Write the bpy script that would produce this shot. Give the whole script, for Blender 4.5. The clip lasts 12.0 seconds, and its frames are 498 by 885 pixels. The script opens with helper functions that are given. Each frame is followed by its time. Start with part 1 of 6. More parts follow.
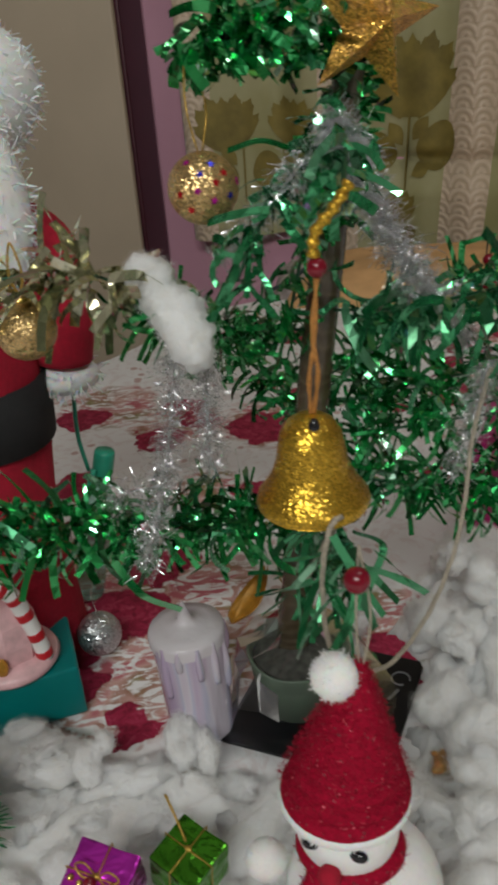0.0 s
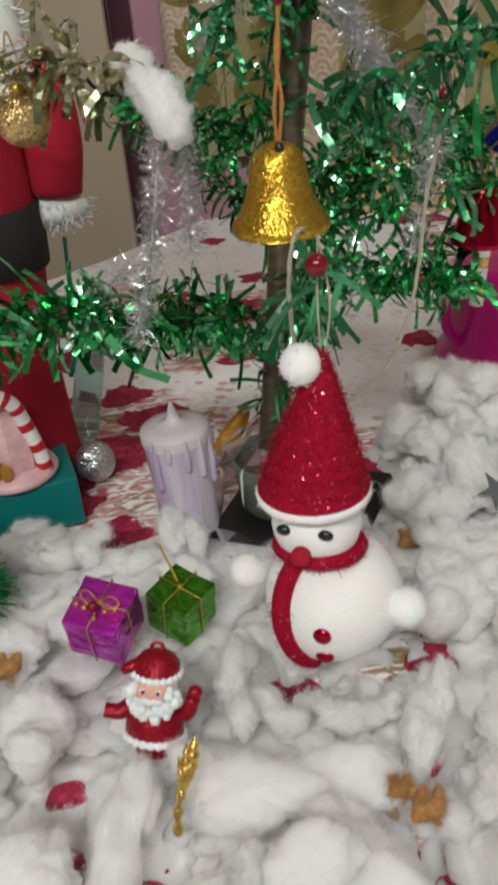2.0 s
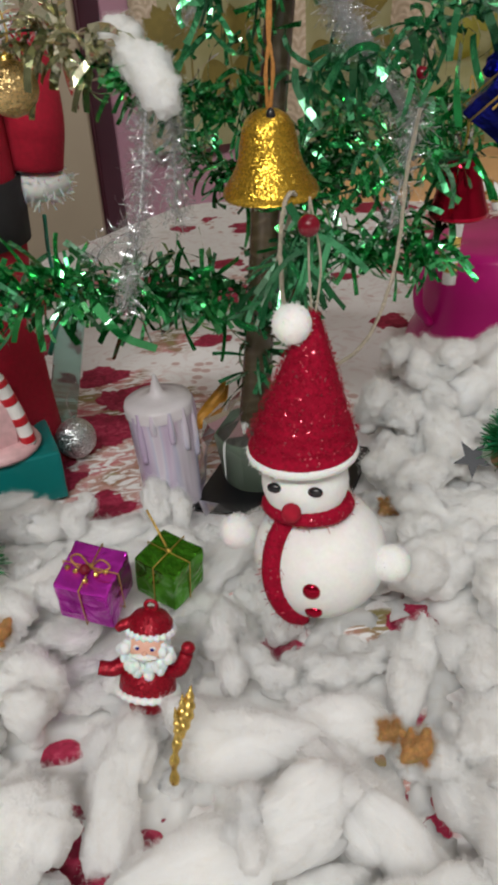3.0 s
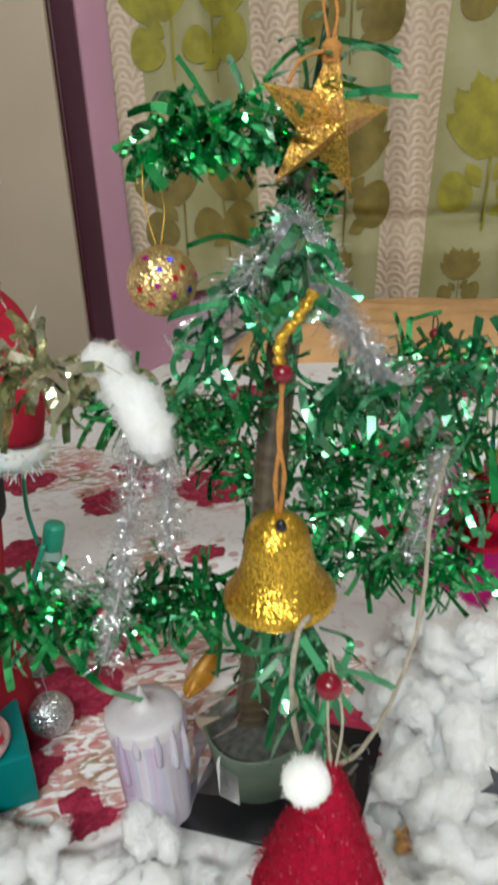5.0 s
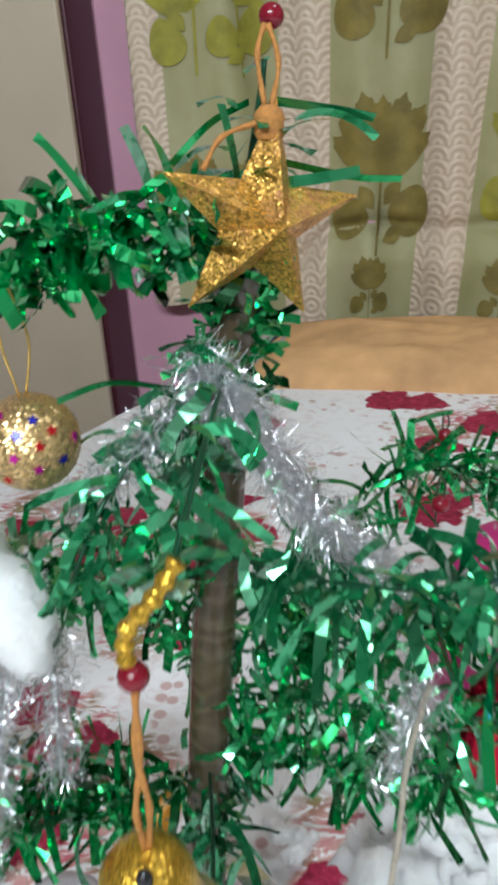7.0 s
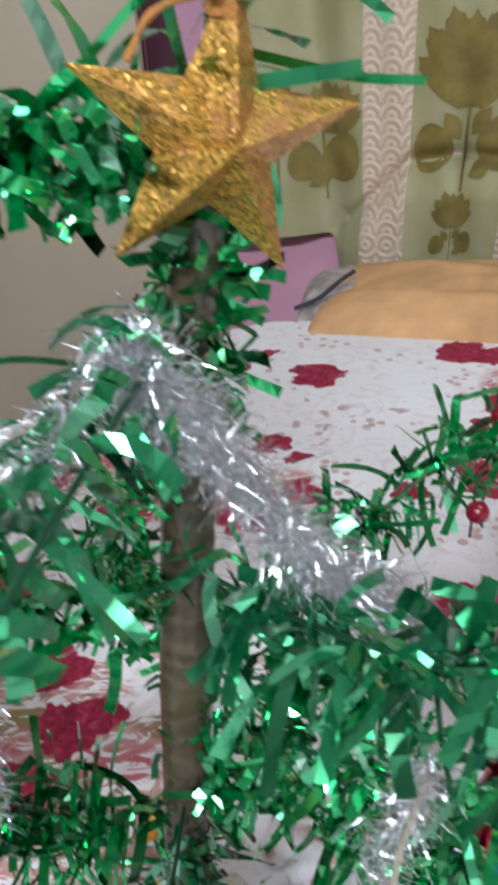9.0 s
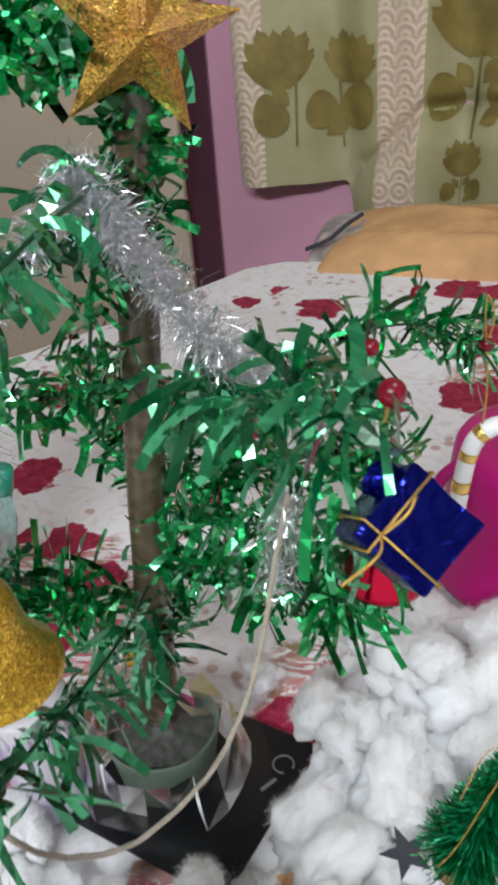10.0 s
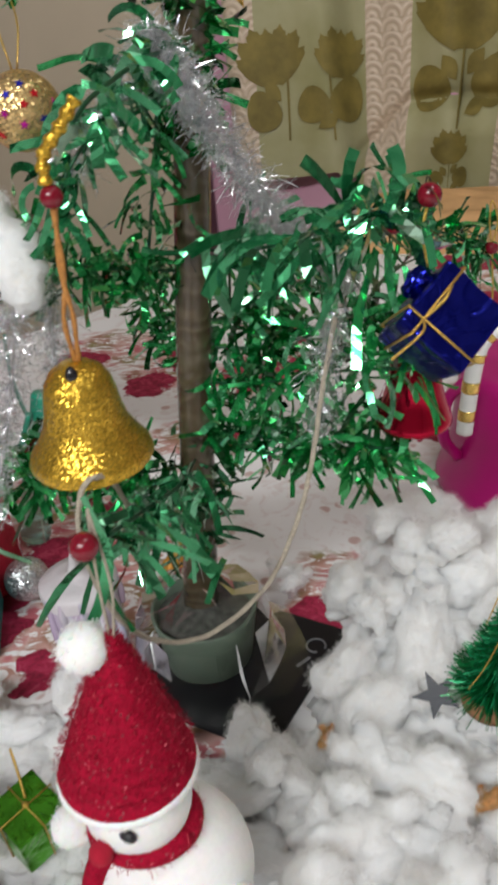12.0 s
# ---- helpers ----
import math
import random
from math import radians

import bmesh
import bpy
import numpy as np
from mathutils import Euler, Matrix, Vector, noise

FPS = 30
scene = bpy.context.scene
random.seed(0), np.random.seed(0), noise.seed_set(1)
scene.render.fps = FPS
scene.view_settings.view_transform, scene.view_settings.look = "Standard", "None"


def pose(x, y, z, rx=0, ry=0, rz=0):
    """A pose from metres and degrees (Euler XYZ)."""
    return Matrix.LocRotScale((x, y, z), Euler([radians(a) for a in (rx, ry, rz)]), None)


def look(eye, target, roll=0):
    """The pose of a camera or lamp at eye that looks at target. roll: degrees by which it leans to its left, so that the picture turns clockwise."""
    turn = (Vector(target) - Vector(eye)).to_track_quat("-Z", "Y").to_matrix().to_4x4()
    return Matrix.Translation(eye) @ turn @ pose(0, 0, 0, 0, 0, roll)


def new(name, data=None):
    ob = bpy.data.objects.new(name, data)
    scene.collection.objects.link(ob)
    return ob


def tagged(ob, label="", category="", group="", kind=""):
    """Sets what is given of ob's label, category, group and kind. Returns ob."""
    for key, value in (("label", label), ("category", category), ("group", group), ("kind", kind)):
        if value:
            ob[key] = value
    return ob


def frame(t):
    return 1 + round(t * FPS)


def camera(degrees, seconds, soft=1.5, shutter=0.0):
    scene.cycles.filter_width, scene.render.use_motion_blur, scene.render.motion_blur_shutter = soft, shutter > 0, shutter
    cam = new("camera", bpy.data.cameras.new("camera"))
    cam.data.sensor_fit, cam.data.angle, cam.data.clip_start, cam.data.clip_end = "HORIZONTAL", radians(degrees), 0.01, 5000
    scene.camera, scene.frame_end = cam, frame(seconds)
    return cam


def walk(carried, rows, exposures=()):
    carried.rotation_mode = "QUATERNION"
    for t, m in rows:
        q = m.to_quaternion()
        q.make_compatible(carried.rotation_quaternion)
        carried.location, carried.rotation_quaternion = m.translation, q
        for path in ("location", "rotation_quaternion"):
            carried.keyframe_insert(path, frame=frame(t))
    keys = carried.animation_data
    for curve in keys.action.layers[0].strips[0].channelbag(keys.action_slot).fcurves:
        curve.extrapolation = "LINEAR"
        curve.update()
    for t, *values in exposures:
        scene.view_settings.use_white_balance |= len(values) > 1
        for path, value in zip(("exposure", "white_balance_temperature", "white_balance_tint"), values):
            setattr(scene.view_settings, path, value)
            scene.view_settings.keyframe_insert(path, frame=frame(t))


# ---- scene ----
cam = camera(33.2, 12.0, soft=3.6, shutter=0.5)
PATH = [
    (0, (-0.018, 0.003, 0.392), (0.064, 1.798, -0.486), -4.6),
    (0.5, (0.001, -0.009, 0.381), (0.079, 1.784, -0.502), -4.8),
    (1, (0.003, -0.031, 0.355), (0.088, 1.744, -0.563), -4.9),
    (1.5, (-0.018, -0.059, 0.346), (0.068, 1.703, -0.595), -5.0),
    (2, (-0.026, -0.083, 0.325), (0.074, 1.673, -0.625), -5.4),
    (2.5, (-0.04, -0.101, 0.318), (0.11, 1.645, -0.645), -5.0),
    (2.7, (-0.041, -0.102, 0.315), (0.128, 1.643, -0.649), -4.6),
    (4.3, (-0.038, -0.029, 0.369), (0.189, 1.745, -0.525), -4.4),
    (4.5, (-0.034, -0.015, 0.384), (0.201, 1.775, -0.475), -3.9),
    (5, (-0.025, 0.013, 0.411), (0.211, 1.833, -0.385), -3.5),
    (5.5, (-0.029, 0.032, 0.422), (0.209, 1.858, -0.359), -2.7),
    (6, (-0.007, 0.061, 0.428), (0.213, 1.889, -0.353), -2.8),
    (6.5, (0.018, 0.087, 0.434), (0.228, 1.914, -0.351), -2.8),
    (7, (0.038, 0.13, 0.436), (0.161, 1.944, -0.395), -3.7),
    (7.2, (0.042, 0.15, 0.437), (0.147, 1.965, -0.396), -4.0),
    (9, (0.073, 0.196, 0.42), (-0.005, 1.952, -0.535), -4.1),
    (9.5, (0.103, 0.139, 0.4), (-0.002, 1.861, -0.613), -4.4),
    (10, (0.114, 0.1, 0.413), (-0.055, 1.813, -0.607), -4.6),
    (10.5, (0.126, 0.079, 0.394), (-0.047, 1.81, -0.593), -5.3),
    (11, (0.111, 0.066, 0.386), (-0.063, 1.804, -0.589), -6.1),
    (11.5, (0.103, 0.053, 0.379), (-0.072, 1.793, -0.591), -6.2),
    (12, (0.09, 0.026, 0.373), (-0.051, 1.768, -0.599), -5.6),
]
# the clip's own brightening and tinting: seconds, stops, kelvin, tint
EXPOSURE = [(0.0, -1.20, 6580, 5), (0.5, -0.61, 6580, 5), (1.5, -0.56, 6630, 6), (2.0, -0.8, 6680, 7), (2.5, -0.82, 6680, 8), (4.5, -0.42, 6580, 6), (5.5, -0.2, 6030, 0), (7.0, -0.13, 5750, 2), (9.0, -0.03, 5680, 8), (9.5, -0.19, 5830, 9), (10.5, -0.16, 6030, 6), (11.5, -0.28, 6230, 6), (12.0, -0.45, 6380, 8)]
walk(cam, [(t, look(eye, target, roll)) for t, eye, target, roll in PATH], EXPOSURE)

# ---- light ----
world = bpy.data.worlds.new("room_world")
scene.world = world
world.use_nodes = True
world.node_tree.nodes["Background"].inputs["Color"].default_value = (0.9, 0.92, 1.0, 1)
world.node_tree.nodes["Background"].inputs["Strength"].default_value = 0.03


def area_lamp(name, eye, target, size_x, size_y, watts, colour):
    data = bpy.data.lights.new(name, "AREA")
    data.shape, data.size, data.size_y, data.energy, data.color = "RECTANGLE", size_x, size_y, watts, colour
    ob = new(name, data)
    ob.matrix_world = look(eye, target)
    return ob


# unseen tube lamp high behind the camera, and a fill added above the bed
area_lamp("tube_light", (-0.38, -1.15, 1.45), (0.10, 0.50, 0.15), 1.2, 0.08, 49.0, (1.0, 0.985, 0.98))
area_lamp("fill_light", (0.75, 0.25, 2.05), (0.25, 0.6, 0.0), 0.40, 0.40, 9.5, (1.0, 0.98, 0.965))


# ---- materials ----
class Mat:
    """A principled node material with short ways to add nodes."""

    def __init__(self, name, colour=(0.8, 0.8, 0.8), rough=0.5, metal=0.0, **more):
        self.m = bpy.data.materials.new(name)
        self.m.use_nodes = True
        self.t = self.m.node_tree
        self.p = self.t.nodes["Principled BSDF"]
        self.set("Base Color", (*colour, 1))
        self.set("Roughness", rough)
        self.set("Metallic", metal)
        for key, value in more.items():
            self.set(key.replace("_", " "), value)

    def set(self, key, value):
        self.p.inputs[key].default_value = value
        return self

    def node(self, kind, operation="", data_type="", wave=()):
        n = self.t.nodes.new(kind)
        if operation:
            n.operation = operation
        if data_type:
            n.data_type = data_type
        if wave:
            n.wave_type = wave[0]
            if wave[0] == "BANDS":
                n.bands_direction = wave[1]
            else:
                n.rings_direction = wave[1]
        return n

    def link(self, a, b):
        self.t.links.new(a, b)

    def coords(self, scale=(1, 1, 1)):
        c = self.node("ShaderNodeTexCoord")
        mp = self.node("ShaderNodeMapping")
        mp.inputs["Scale"].default_value = scale
        self.link(c.outputs["Object"], mp.inputs["Vector"])
        return mp.outputs["Vector"]

    def noise(self, scale, detail=4.0, rough=0.55, vector=None, distortion=0.0):
        n = self.node("ShaderNodeTexNoise")
        n.inputs["Scale"].default_value, n.inputs["Detail"].default_value = scale, detail
        n.inputs["Roughness"].default_value, n.inputs["Distortion"].default_value = rough, distortion
        self.link(vector or self.coords(), n.inputs["Vector"])
        return n.outputs["Fac"]

    def ramp(self, fac, *stops):
        r = self.node("ShaderNodeValToRGB")
        while len(r.color_ramp.elements) < len(stops):
            r.color_ramp.elements.new(0.5)
        for e, (pos, col) in zip(r.color_ramp.elements, stops):
            e.position, e.color = pos, (*col, 1)
        self.link(fac, r.inputs["Fac"])
        return r.outputs["Color"]

    def mix(self, fac, a, b):
        n = self.node("ShaderNodeMix", data_type="RGBA")
        for value, slot in ((fac, 0), (a, 6), (b, 7)):
            if isinstance(value, (int, float)):
                n.inputs[slot].default_value = value
            elif isinstance(value, tuple):
                n.inputs[slot].default_value = (*value, 1)
            else:
                self.link(value, n.inputs[slot])
        return n.outputs[2]

    def math(self, op, a, b=0.0, c=0.0):
        n = self.node("ShaderNodeMath", operation=op)
        for i, value in enumerate((a, b, c)):
            if isinstance(value, (int, float)):
                n.inputs[i].default_value = value
            else:
                self.link(value, n.inputs[i])
        return n.outputs[0]

    def colour(self, socket):
        self.link(socket, self.p.inputs["Base Color"])
        return self

    def bump(self, height, strength=0.4, distance=0.001):
        b = self.node("ShaderNodeBump")
        b.inputs["Strength"].default_value, b.inputs["Distance"].default_value = strength, distance
        self.link(height, b.inputs["Height"])
        self.link(b.outputs["Normal"], self.p.inputs["Normal"])
        return self

    def glitter(self, scale, amount=0.9):
        """Flakes, each tilted its own way."""
        v = self.node("ShaderNodeTexVoronoi")
        v.inputs["Scale"].default_value = scale
        self.link(self.coords(), v.inputs["Vector"])
        g = self.node("ShaderNodeNewGeometry")
        sub = self.node("ShaderNodeVectorMath", operation="SUBTRACT")
        self.link(v.outputs["Color"], sub.inputs[0])
        sub.inputs[1].default_value = (0.5, 0.5, 0.5)
        mul = self.node("ShaderNodeVectorMath", operation="SCALE")
        self.link(sub.outputs[0], mul.inputs[0])
        mul.inputs["Scale"].default_value = amount
        add = self.node("ShaderNodeVectorMath", operation="ADD")
        self.link(g.outputs["Normal"], add.inputs[0])
        self.link(mul.outputs[0], add.inputs[1])
        nrm = self.node("ShaderNodeVectorMath", operation="NORMALIZE")
        self.link(add.outputs[0], nrm.inputs[0])
        self.link(nrm.outputs[0], self.p.inputs["Normal"])
        return v.outputs["Color"]

    def island(self, *stops):
        g = self.node("ShaderNodeNewGeometry")
        return self.ramp(g.outputs["Random Per Island"], *stops)


def plain(name, colour, rough=0.5, metal=0.0, spread=0.12, scale=60.0, bump=0.15, **more):
    """A near plain surface with faint blotches and fine relief."""
    m = Mat(name, colour, rough, metal, **more)
    dark, light = tuple(c * (1 - spread) for c in colour), tuple(min(1, c * (1 + spread)) for c in colour)
    m.colour(m.ramp(m.noise(scale, 5), (0.3, dark), (0.7, light)))
    m.bump(m.noise(scale * 9, 3), bump, 0.0006)
    return m.m


def glitter_mat(name, colour, scale, rough=0.3, metal=0.85, amount=0.9, dark=0.55, shaded=None):
    """Flakes on a glued ground; shaded: a brown painted in patches for flakes that catch no light."""
    m = Mat(name, colour, rough, metal)
    cells = m.glitter(scale, amount)
    sep = m.node("ShaderNodeSeparateColor")
    m.link(cells, sep.inputs[0])
    c = m.ramp(sep.outputs[0], (0.1, tuple(c * dark for c in colour)), (0.9, tuple(min(1, c * 1.25) for c in colour)))
    if shaded:
        patch = m.math("MULTIPLY", m.ramp(m.noise(110, 4, 0.65), (0.46, (0, 0, 0)), (0.64, (1, 1, 1))), m.ramp(sep.outputs[1], (0.45, (1, 1, 1)), (0.85, (0, 0, 0))))
        c = m.mix(patch, c, shaded)
        m.link(m.math("MULTIPLY_ADD", patch, -0.75 * metal, metal), m.p.inputs["Metallic"])
        m.link(m.math("MULTIPLY_ADD", patch, 0.35, rough), m.p.inputs["Roughness"])
    m.colour(c)
    return m.m


def sparkle_mat(name, colour, scale, share=0.06):
    """Soft plush with single shining flakes in it."""
    m = Mat(name, colour, 0.8, 0.0, Specular_IOR_Level=0.2)
    cells = m.glitter(scale, 0.55)
    sep = m.node("ShaderNodeSeparateColor")
    m.link(cells, sep.inputs[0])
    flake = m.math("GREATER_THAN", sep.outputs[2], 1.0 - share)
    cloth = m.ramp(m.noise(500, 4, 0.7), (0.3, tuple(c * 0.6 for c in colour)), (0.7, tuple(c * 1.15 for c in colour)))
    m.colour(m.mix(flake, cloth, (0.85, 0.16, 0.22)))
    m.link(m.math("MULTIPLY", flake, 0.9), m.p.inputs["Metallic"])
    m.link(m.math("MULTIPLY_ADD", flake, -0.6, 0.8), m.p.inputs["Roughness"])
    return m.m


def foil_mat(name, stops, rough=0.24, metal=0.75, **more):
    m = Mat(name, stops[0][1], rough, metal, **more)
    m.colour(m.island(*stops))
    return m.m


# tinsel foils; the palest ribbon colours stand in for lamp reflections
M_GREEN = foil_mat("green_foil", [(0.0, (0.004, 0.055, 0.012)), (0.35, (0.016, 0.31, 0.064)), (0.72, (0.035, 0.54, 0.145)), (0.9, (0.14, 0.62, 0.30)), (1.0, (0.42, 0.70, 0.52))], 0.16, 0.82, Coat_Weight=0.9, Coat_Roughness=0.1, Coat_IOR=1.6)
M_DULL = foil_mat("dull_green_foil", [(0.0, (0.007, 0.085, 0.028)), (0.5, (0.030, 0.31, 0.11)), (0.85, (0.12, 0.46, 0.23)), (1.0, (0.42, 0.56, 0.45))], 0.15, 0.75, Coat_Weight=0.6, Coat_Roughness=0.12, Coat_IOR=1.6)
M_GOLDGREEN = foil_mat("gold_green_foil", [(0.0, (0.20, 0.24, 0.11)), (0.4, (0.52, 0.51, 0.32)), (1.0, (0.85, 0.83, 0.66))], 0.17, 0.85)
M_SILVER = foil_mat("silver_foil", [(0.0, (0.62, 0.63, 0.65)), (1.0, (0.93, 0.94, 0.97))], 0.22, 0.9)
M_REDFIB = foil_mat("red_fibre", [(0.0, (0.22, 0.001, 0.014)), (0.96, (0.37, 0.001, 0.028)), (1.0, (0.8, 0.12, 0.16))], 0.6, 0.0, Specular_IOR_Level=0.2)
M_BRUSH = foil_mat("green_bristle", [(0.0, (0.002, 0.06, 0.014)), (0.7, (0.006, 0.20, 0.05)), (1.0, (0.04, 0.46, 0.20))], 0.3, 0.4)
# glitter and gift foils
M_GOLDGLIT = glitter_mat("gold_glitter", (0.70, 0.43, 0.05), 1900, 0.28, 0.88, 0.55, 0.55)
# the star's brown patches paint in the shade of facets turned from the lamp
M_STARGLIT = glitter_mat("star_gold_glitter", (0.80, 0.45, 0.09), 1400, 0.28, 0.65, 0.45, 0.4, (0.36, 0.16, 0.05))
M_BALLGLIT = glitter_mat("pale_gold_glitter", (0.72, 0.50, 0.22), 1300, 0.3, 0.8, 0.7)
M_SILVGLIT = glitter_mat("silver_glitter", (0.62, 0.66, 0.68), 1100, 0.3)
M_REDGLIT = glitter_mat("red_glitter", (0.36, 0.003, 0.02), 2200, 0.32, 0.45, 0.5)
M_REDPLUSH = sparkle_mat("red_plush", (0.37, 0.0008, 0.026), 1100, 0.022)


def crinkle(name, colour, rough=0.18, metal=0.85):
    m = Mat(name, colour, rough, metal)
    h = m.noise(55, 2, 0.45, distortion=1.2)
    m.colour(m.ramp(m.noise(60, 2), (0.3, tuple(c * 0.7 for c in colour)), (0.7, colour)))
    m.bump(h, 0.8, 0.004)
    return m.m


M_PURPLE = crinkle("purple_gift_foil", (0.72, 0.04, 0.64), 0.2, 0.72)
M_GIFTGREEN = crinkle("green_gift_foil", (0.11, 0.42, 0.03), 0.15)
M_BLUE = crinkle("blue_gift_foil", (0.008, 0.012, 0.26))
M_TEAL = plain("teal_paper", (0.0, 0.17, 0.165), 0.4, 0.0, 0.12, 30, 0.1)
M_GOLDCORD = plain("gold_cord", (0.62, 0.40, 0.09), 0.3, 0.8, 0.3, 900, 0.4)
M_ORANGECORD = plain("orange_cord", (0.46, 0.20, 0.045), 0.7, 0.0, 0.25, 700, 0.6)
M_GOLDMETAL = plain("gold_plastic", (0.80, 0.56, 0.16), 0.16, 0.95, 0.15, 300, 0.3)
M_REDBEAD = plain("red_bead", (0.17, 0.003, 0.014), 0.22, 0.0, 0.2, 200, 0.05)
M_REDSHINE = plain("shiny_red_plastic", (0.42, 0.004, 0.03), 0.13, 0.85, 0.1, 100, 0.05)
M_TWINE = plain("jute_twine", (0.58, 0.51, 0.40), 0.9, 0.0, 0.3, 1200, 0.9)
M_WIRE = plain("dark_wire", (0.05, 0.045, 0.03), 0.5, 0.4)
M_GREENWIRE = plain("green_wire", (0.01, 0.07, 0.03), 0.4, 0.3)
M_FOAM = plain("white_foam", (0.90, 0.90, 0.89), 0.7, 0.0, 0.03, 400, 0.3, Subsurface_Weight=0.3, Subsurface_Scale=0.004)
M_POM = plain("white_pompom", (0.93, 0.93, 0.92), 0.95, 0.0, 0.03, 900, 0.35, Subsurface_Weight=0.4, Subsurface_Scale=0.003)
M_BLACK = plain("black_plastic", (0.012, 0.012, 0.014), 0.25)
M_PRINT = plain("grey_print", (0.16, 0.16, 0.17), 0.4)
M_CARD = plain("black_card", (0.005, 0.005, 0.007), 0.45, 0.0, 0.15, 80, 0.05, Specular_IOR_Level=0.3)
M_NAVY = plain("navy_metal_star", (0.008, 0.010, 0.016), 0.4, 0.2)
M_WHITE = plain("white_paint", (0.82, 0.82, 0.80), 0.4, 0.0, 0.05)
M_REDPAINT = plain("red_paint", (0.48, 0.01, 0.02), 0.35, 0.0, 0.1)
M_SKIN = plain("painted_skin", (0.75, 0.42, 0.32), 0.5, 0.0, 0.06)
M_FELT = plain("red_felt", (0.38, 0.003, 0.024), 0.9, 0.0, 0.15, 300, 0.5)
M_BELT = plain("black_felt", (0.012, 0.012, 0.013), 0.85, 0.0, 0.2, 300, 0.5)
M_PINKGLASS = plain("pink_resin", (0.72, 0.45, 0.47), 0.3, 0.0, 0.15, 120, 0.4)
M_MAGENTA = plain("magenta_plastic", (0.50, 0.005, 0.19), 0.32, 0.0, 0.06, 30, 0.04)
M_BROWNWOOD = plain("brown_wood", (0.26, 0.13, 0.06), 0.7, 0.0, 0.3, 150, 0.6)
M_GREENPLASTIC = plain("green_plastic", (0.03, 0.34, 0.22), 0.3)
M_POT = plain("grey_green_plastic", (0.125, 0.165, 0.125), 0.45, 0.0, 0.18, 60, 0.25)
M_SOIL = plain("grey_putty", (0.085, 0.085, 0.075), 0.85, 0.0, 0.5, 220, 0.9)
M_LEAFGOLD = plain("amber_leaf", (0.50, 0.24, 0.03), 0.32, 0.3, 0.75, 45, 0.5)


M_FILM = bpy.data.materials.new("clear_film")
M_FILM.use_nodes = True
_t = M_FILM.node_tree
_t.nodes.clear()
_o, _mx = _t.nodes.new("ShaderNodeOutputMaterial"), _t.nodes.new("ShaderNodeMixShader")
_tr, _gl, _fr = _t.nodes.new("ShaderNodeBsdfTransparent"), _t.nodes.new("ShaderNodeBsdfGlossy"), _t.nodes.new("ShaderNodeFresnel")
_tr.inputs["Color"].default_value = (0.95, 0.96, 0.955, 1)
_gl.inputs["Roughness"].default_value = 0.2
_fr.inputs["IOR"].default_value = 1.27
_t.links.new(_fr.outputs[0], _mx.inputs[0])
_t.links.new(_tr.outputs[0], _mx.inputs[1])
_t.links.new(_gl.outputs[0], _mx.inputs[2])
_t.links.new(_mx.outputs[0], _o.inputs[0])

# pale strips painted as highlights on the film's folds, and the bottle's tinted plastic
M_GLINT = Mat("film_glint", (0.85, 0.87, 0.87), 0.12, 0.0, Transmission_Weight=0.45, IOR=1.5).m
M_BOTTLE = Mat("tinted_clear_plastic", (0.55, 0.85, 0.78), 0.2, 0.0, Transmission_Weight=0.8, IOR=1.08).m

# candle: pearly lavender shell, frosted top
_c = Mat("pearly_lavender", (0.72, 0.62, 0.72), 0.1, 0.08, Transmission_Weight=0.3, IOR=1.4, Coat_Weight=0.6, Coat_Roughness=0.05)
_v = _c.coords((1, 1, 0.10))
_c.colour(_c.ramp(_c.noise(62, 2, 0.5, _v, 0.6), (0.30, (0.64, 0.50, 0.72)), (0.42, (0.76, 0.66, 0.82)), (0.50, (0.68, 0.69, 0.88)), (0.56, (0.86, 0.82, 0.91)), (0.70, (0.76, 0.58, 0.77))))
_c.bump(_c.noise(90, 2, 0.5, _v), 0.6, 0.003)
M_PEARL = _c.m
_c = Mat("frosted_wax", (0.88, 0.84, 0.87), 0.16, 0.0, Transmission_Weight=0.35, IOR=1.3)
_c.bump(_c.noise(160, 3), 0.3, 0.002)
M_FROST = _c.m

# cotton wool
_c = Mat("cotton_wool", (0.85, 0.85, 0.85), 1.0, 0.0, Subsurface_Weight=1.0, Subsurface_Scale=0.03, Sheen_Weight=0.2)
_c.set("Specular IOR Level", 0.05).set("Subsurface Radius", (1.0, 0.95, 0.9))
_v = _c.coords()
_strand = _c.noise(5, 9, 0.7, _c.coords((0.6, 2.2, 2.2)), 1.4)
_lint = _c.noise(18, 8, 0.75, _v, 0.8)
_c.colour(_c.ramp(_c.noise(1.3, 6, 0.65, _v), (0.25, (0.84, 0.78, 0.69)), (0.40, (0.92, 0.90, 0.87)), (0.7, (0.95, 0.95, 0.94))))
_c.bump(_c.math("MULTIPLY_ADD", _lint, 0.35, _strand), 0.4, 0.0025)
M_COTTON = _c.m
# loose cotton hairs, lit through and through
M_HAIR = bpy.data.materials.new("cotton_hair")
M_HAIR.use_nodes = True
_t = M_HAIR.node_tree
_t.nodes.clear()
_o, _ad = _t.nodes.new("ShaderNodeOutputMaterial"), _t.nodes.new("ShaderNodeMixShader")
_df, _tl = _t.nodes.new("ShaderNodeBsdfDiffuse"), _t.nodes.new("ShaderNodeBsdfTranslucent")
for _n in (_df, _tl):
    _n.inputs["Color"].default_value = (0.95, 0.95, 0.95, 1)
_ad.inputs[0].default_value = 0.5
_t.links.new(_df.outputs[0], _ad.inputs[1])
_t.links.new(_tl.outputs[0], _ad.inputs[2])
_t.links.new(_ad.outputs[0], _o.inputs[0])
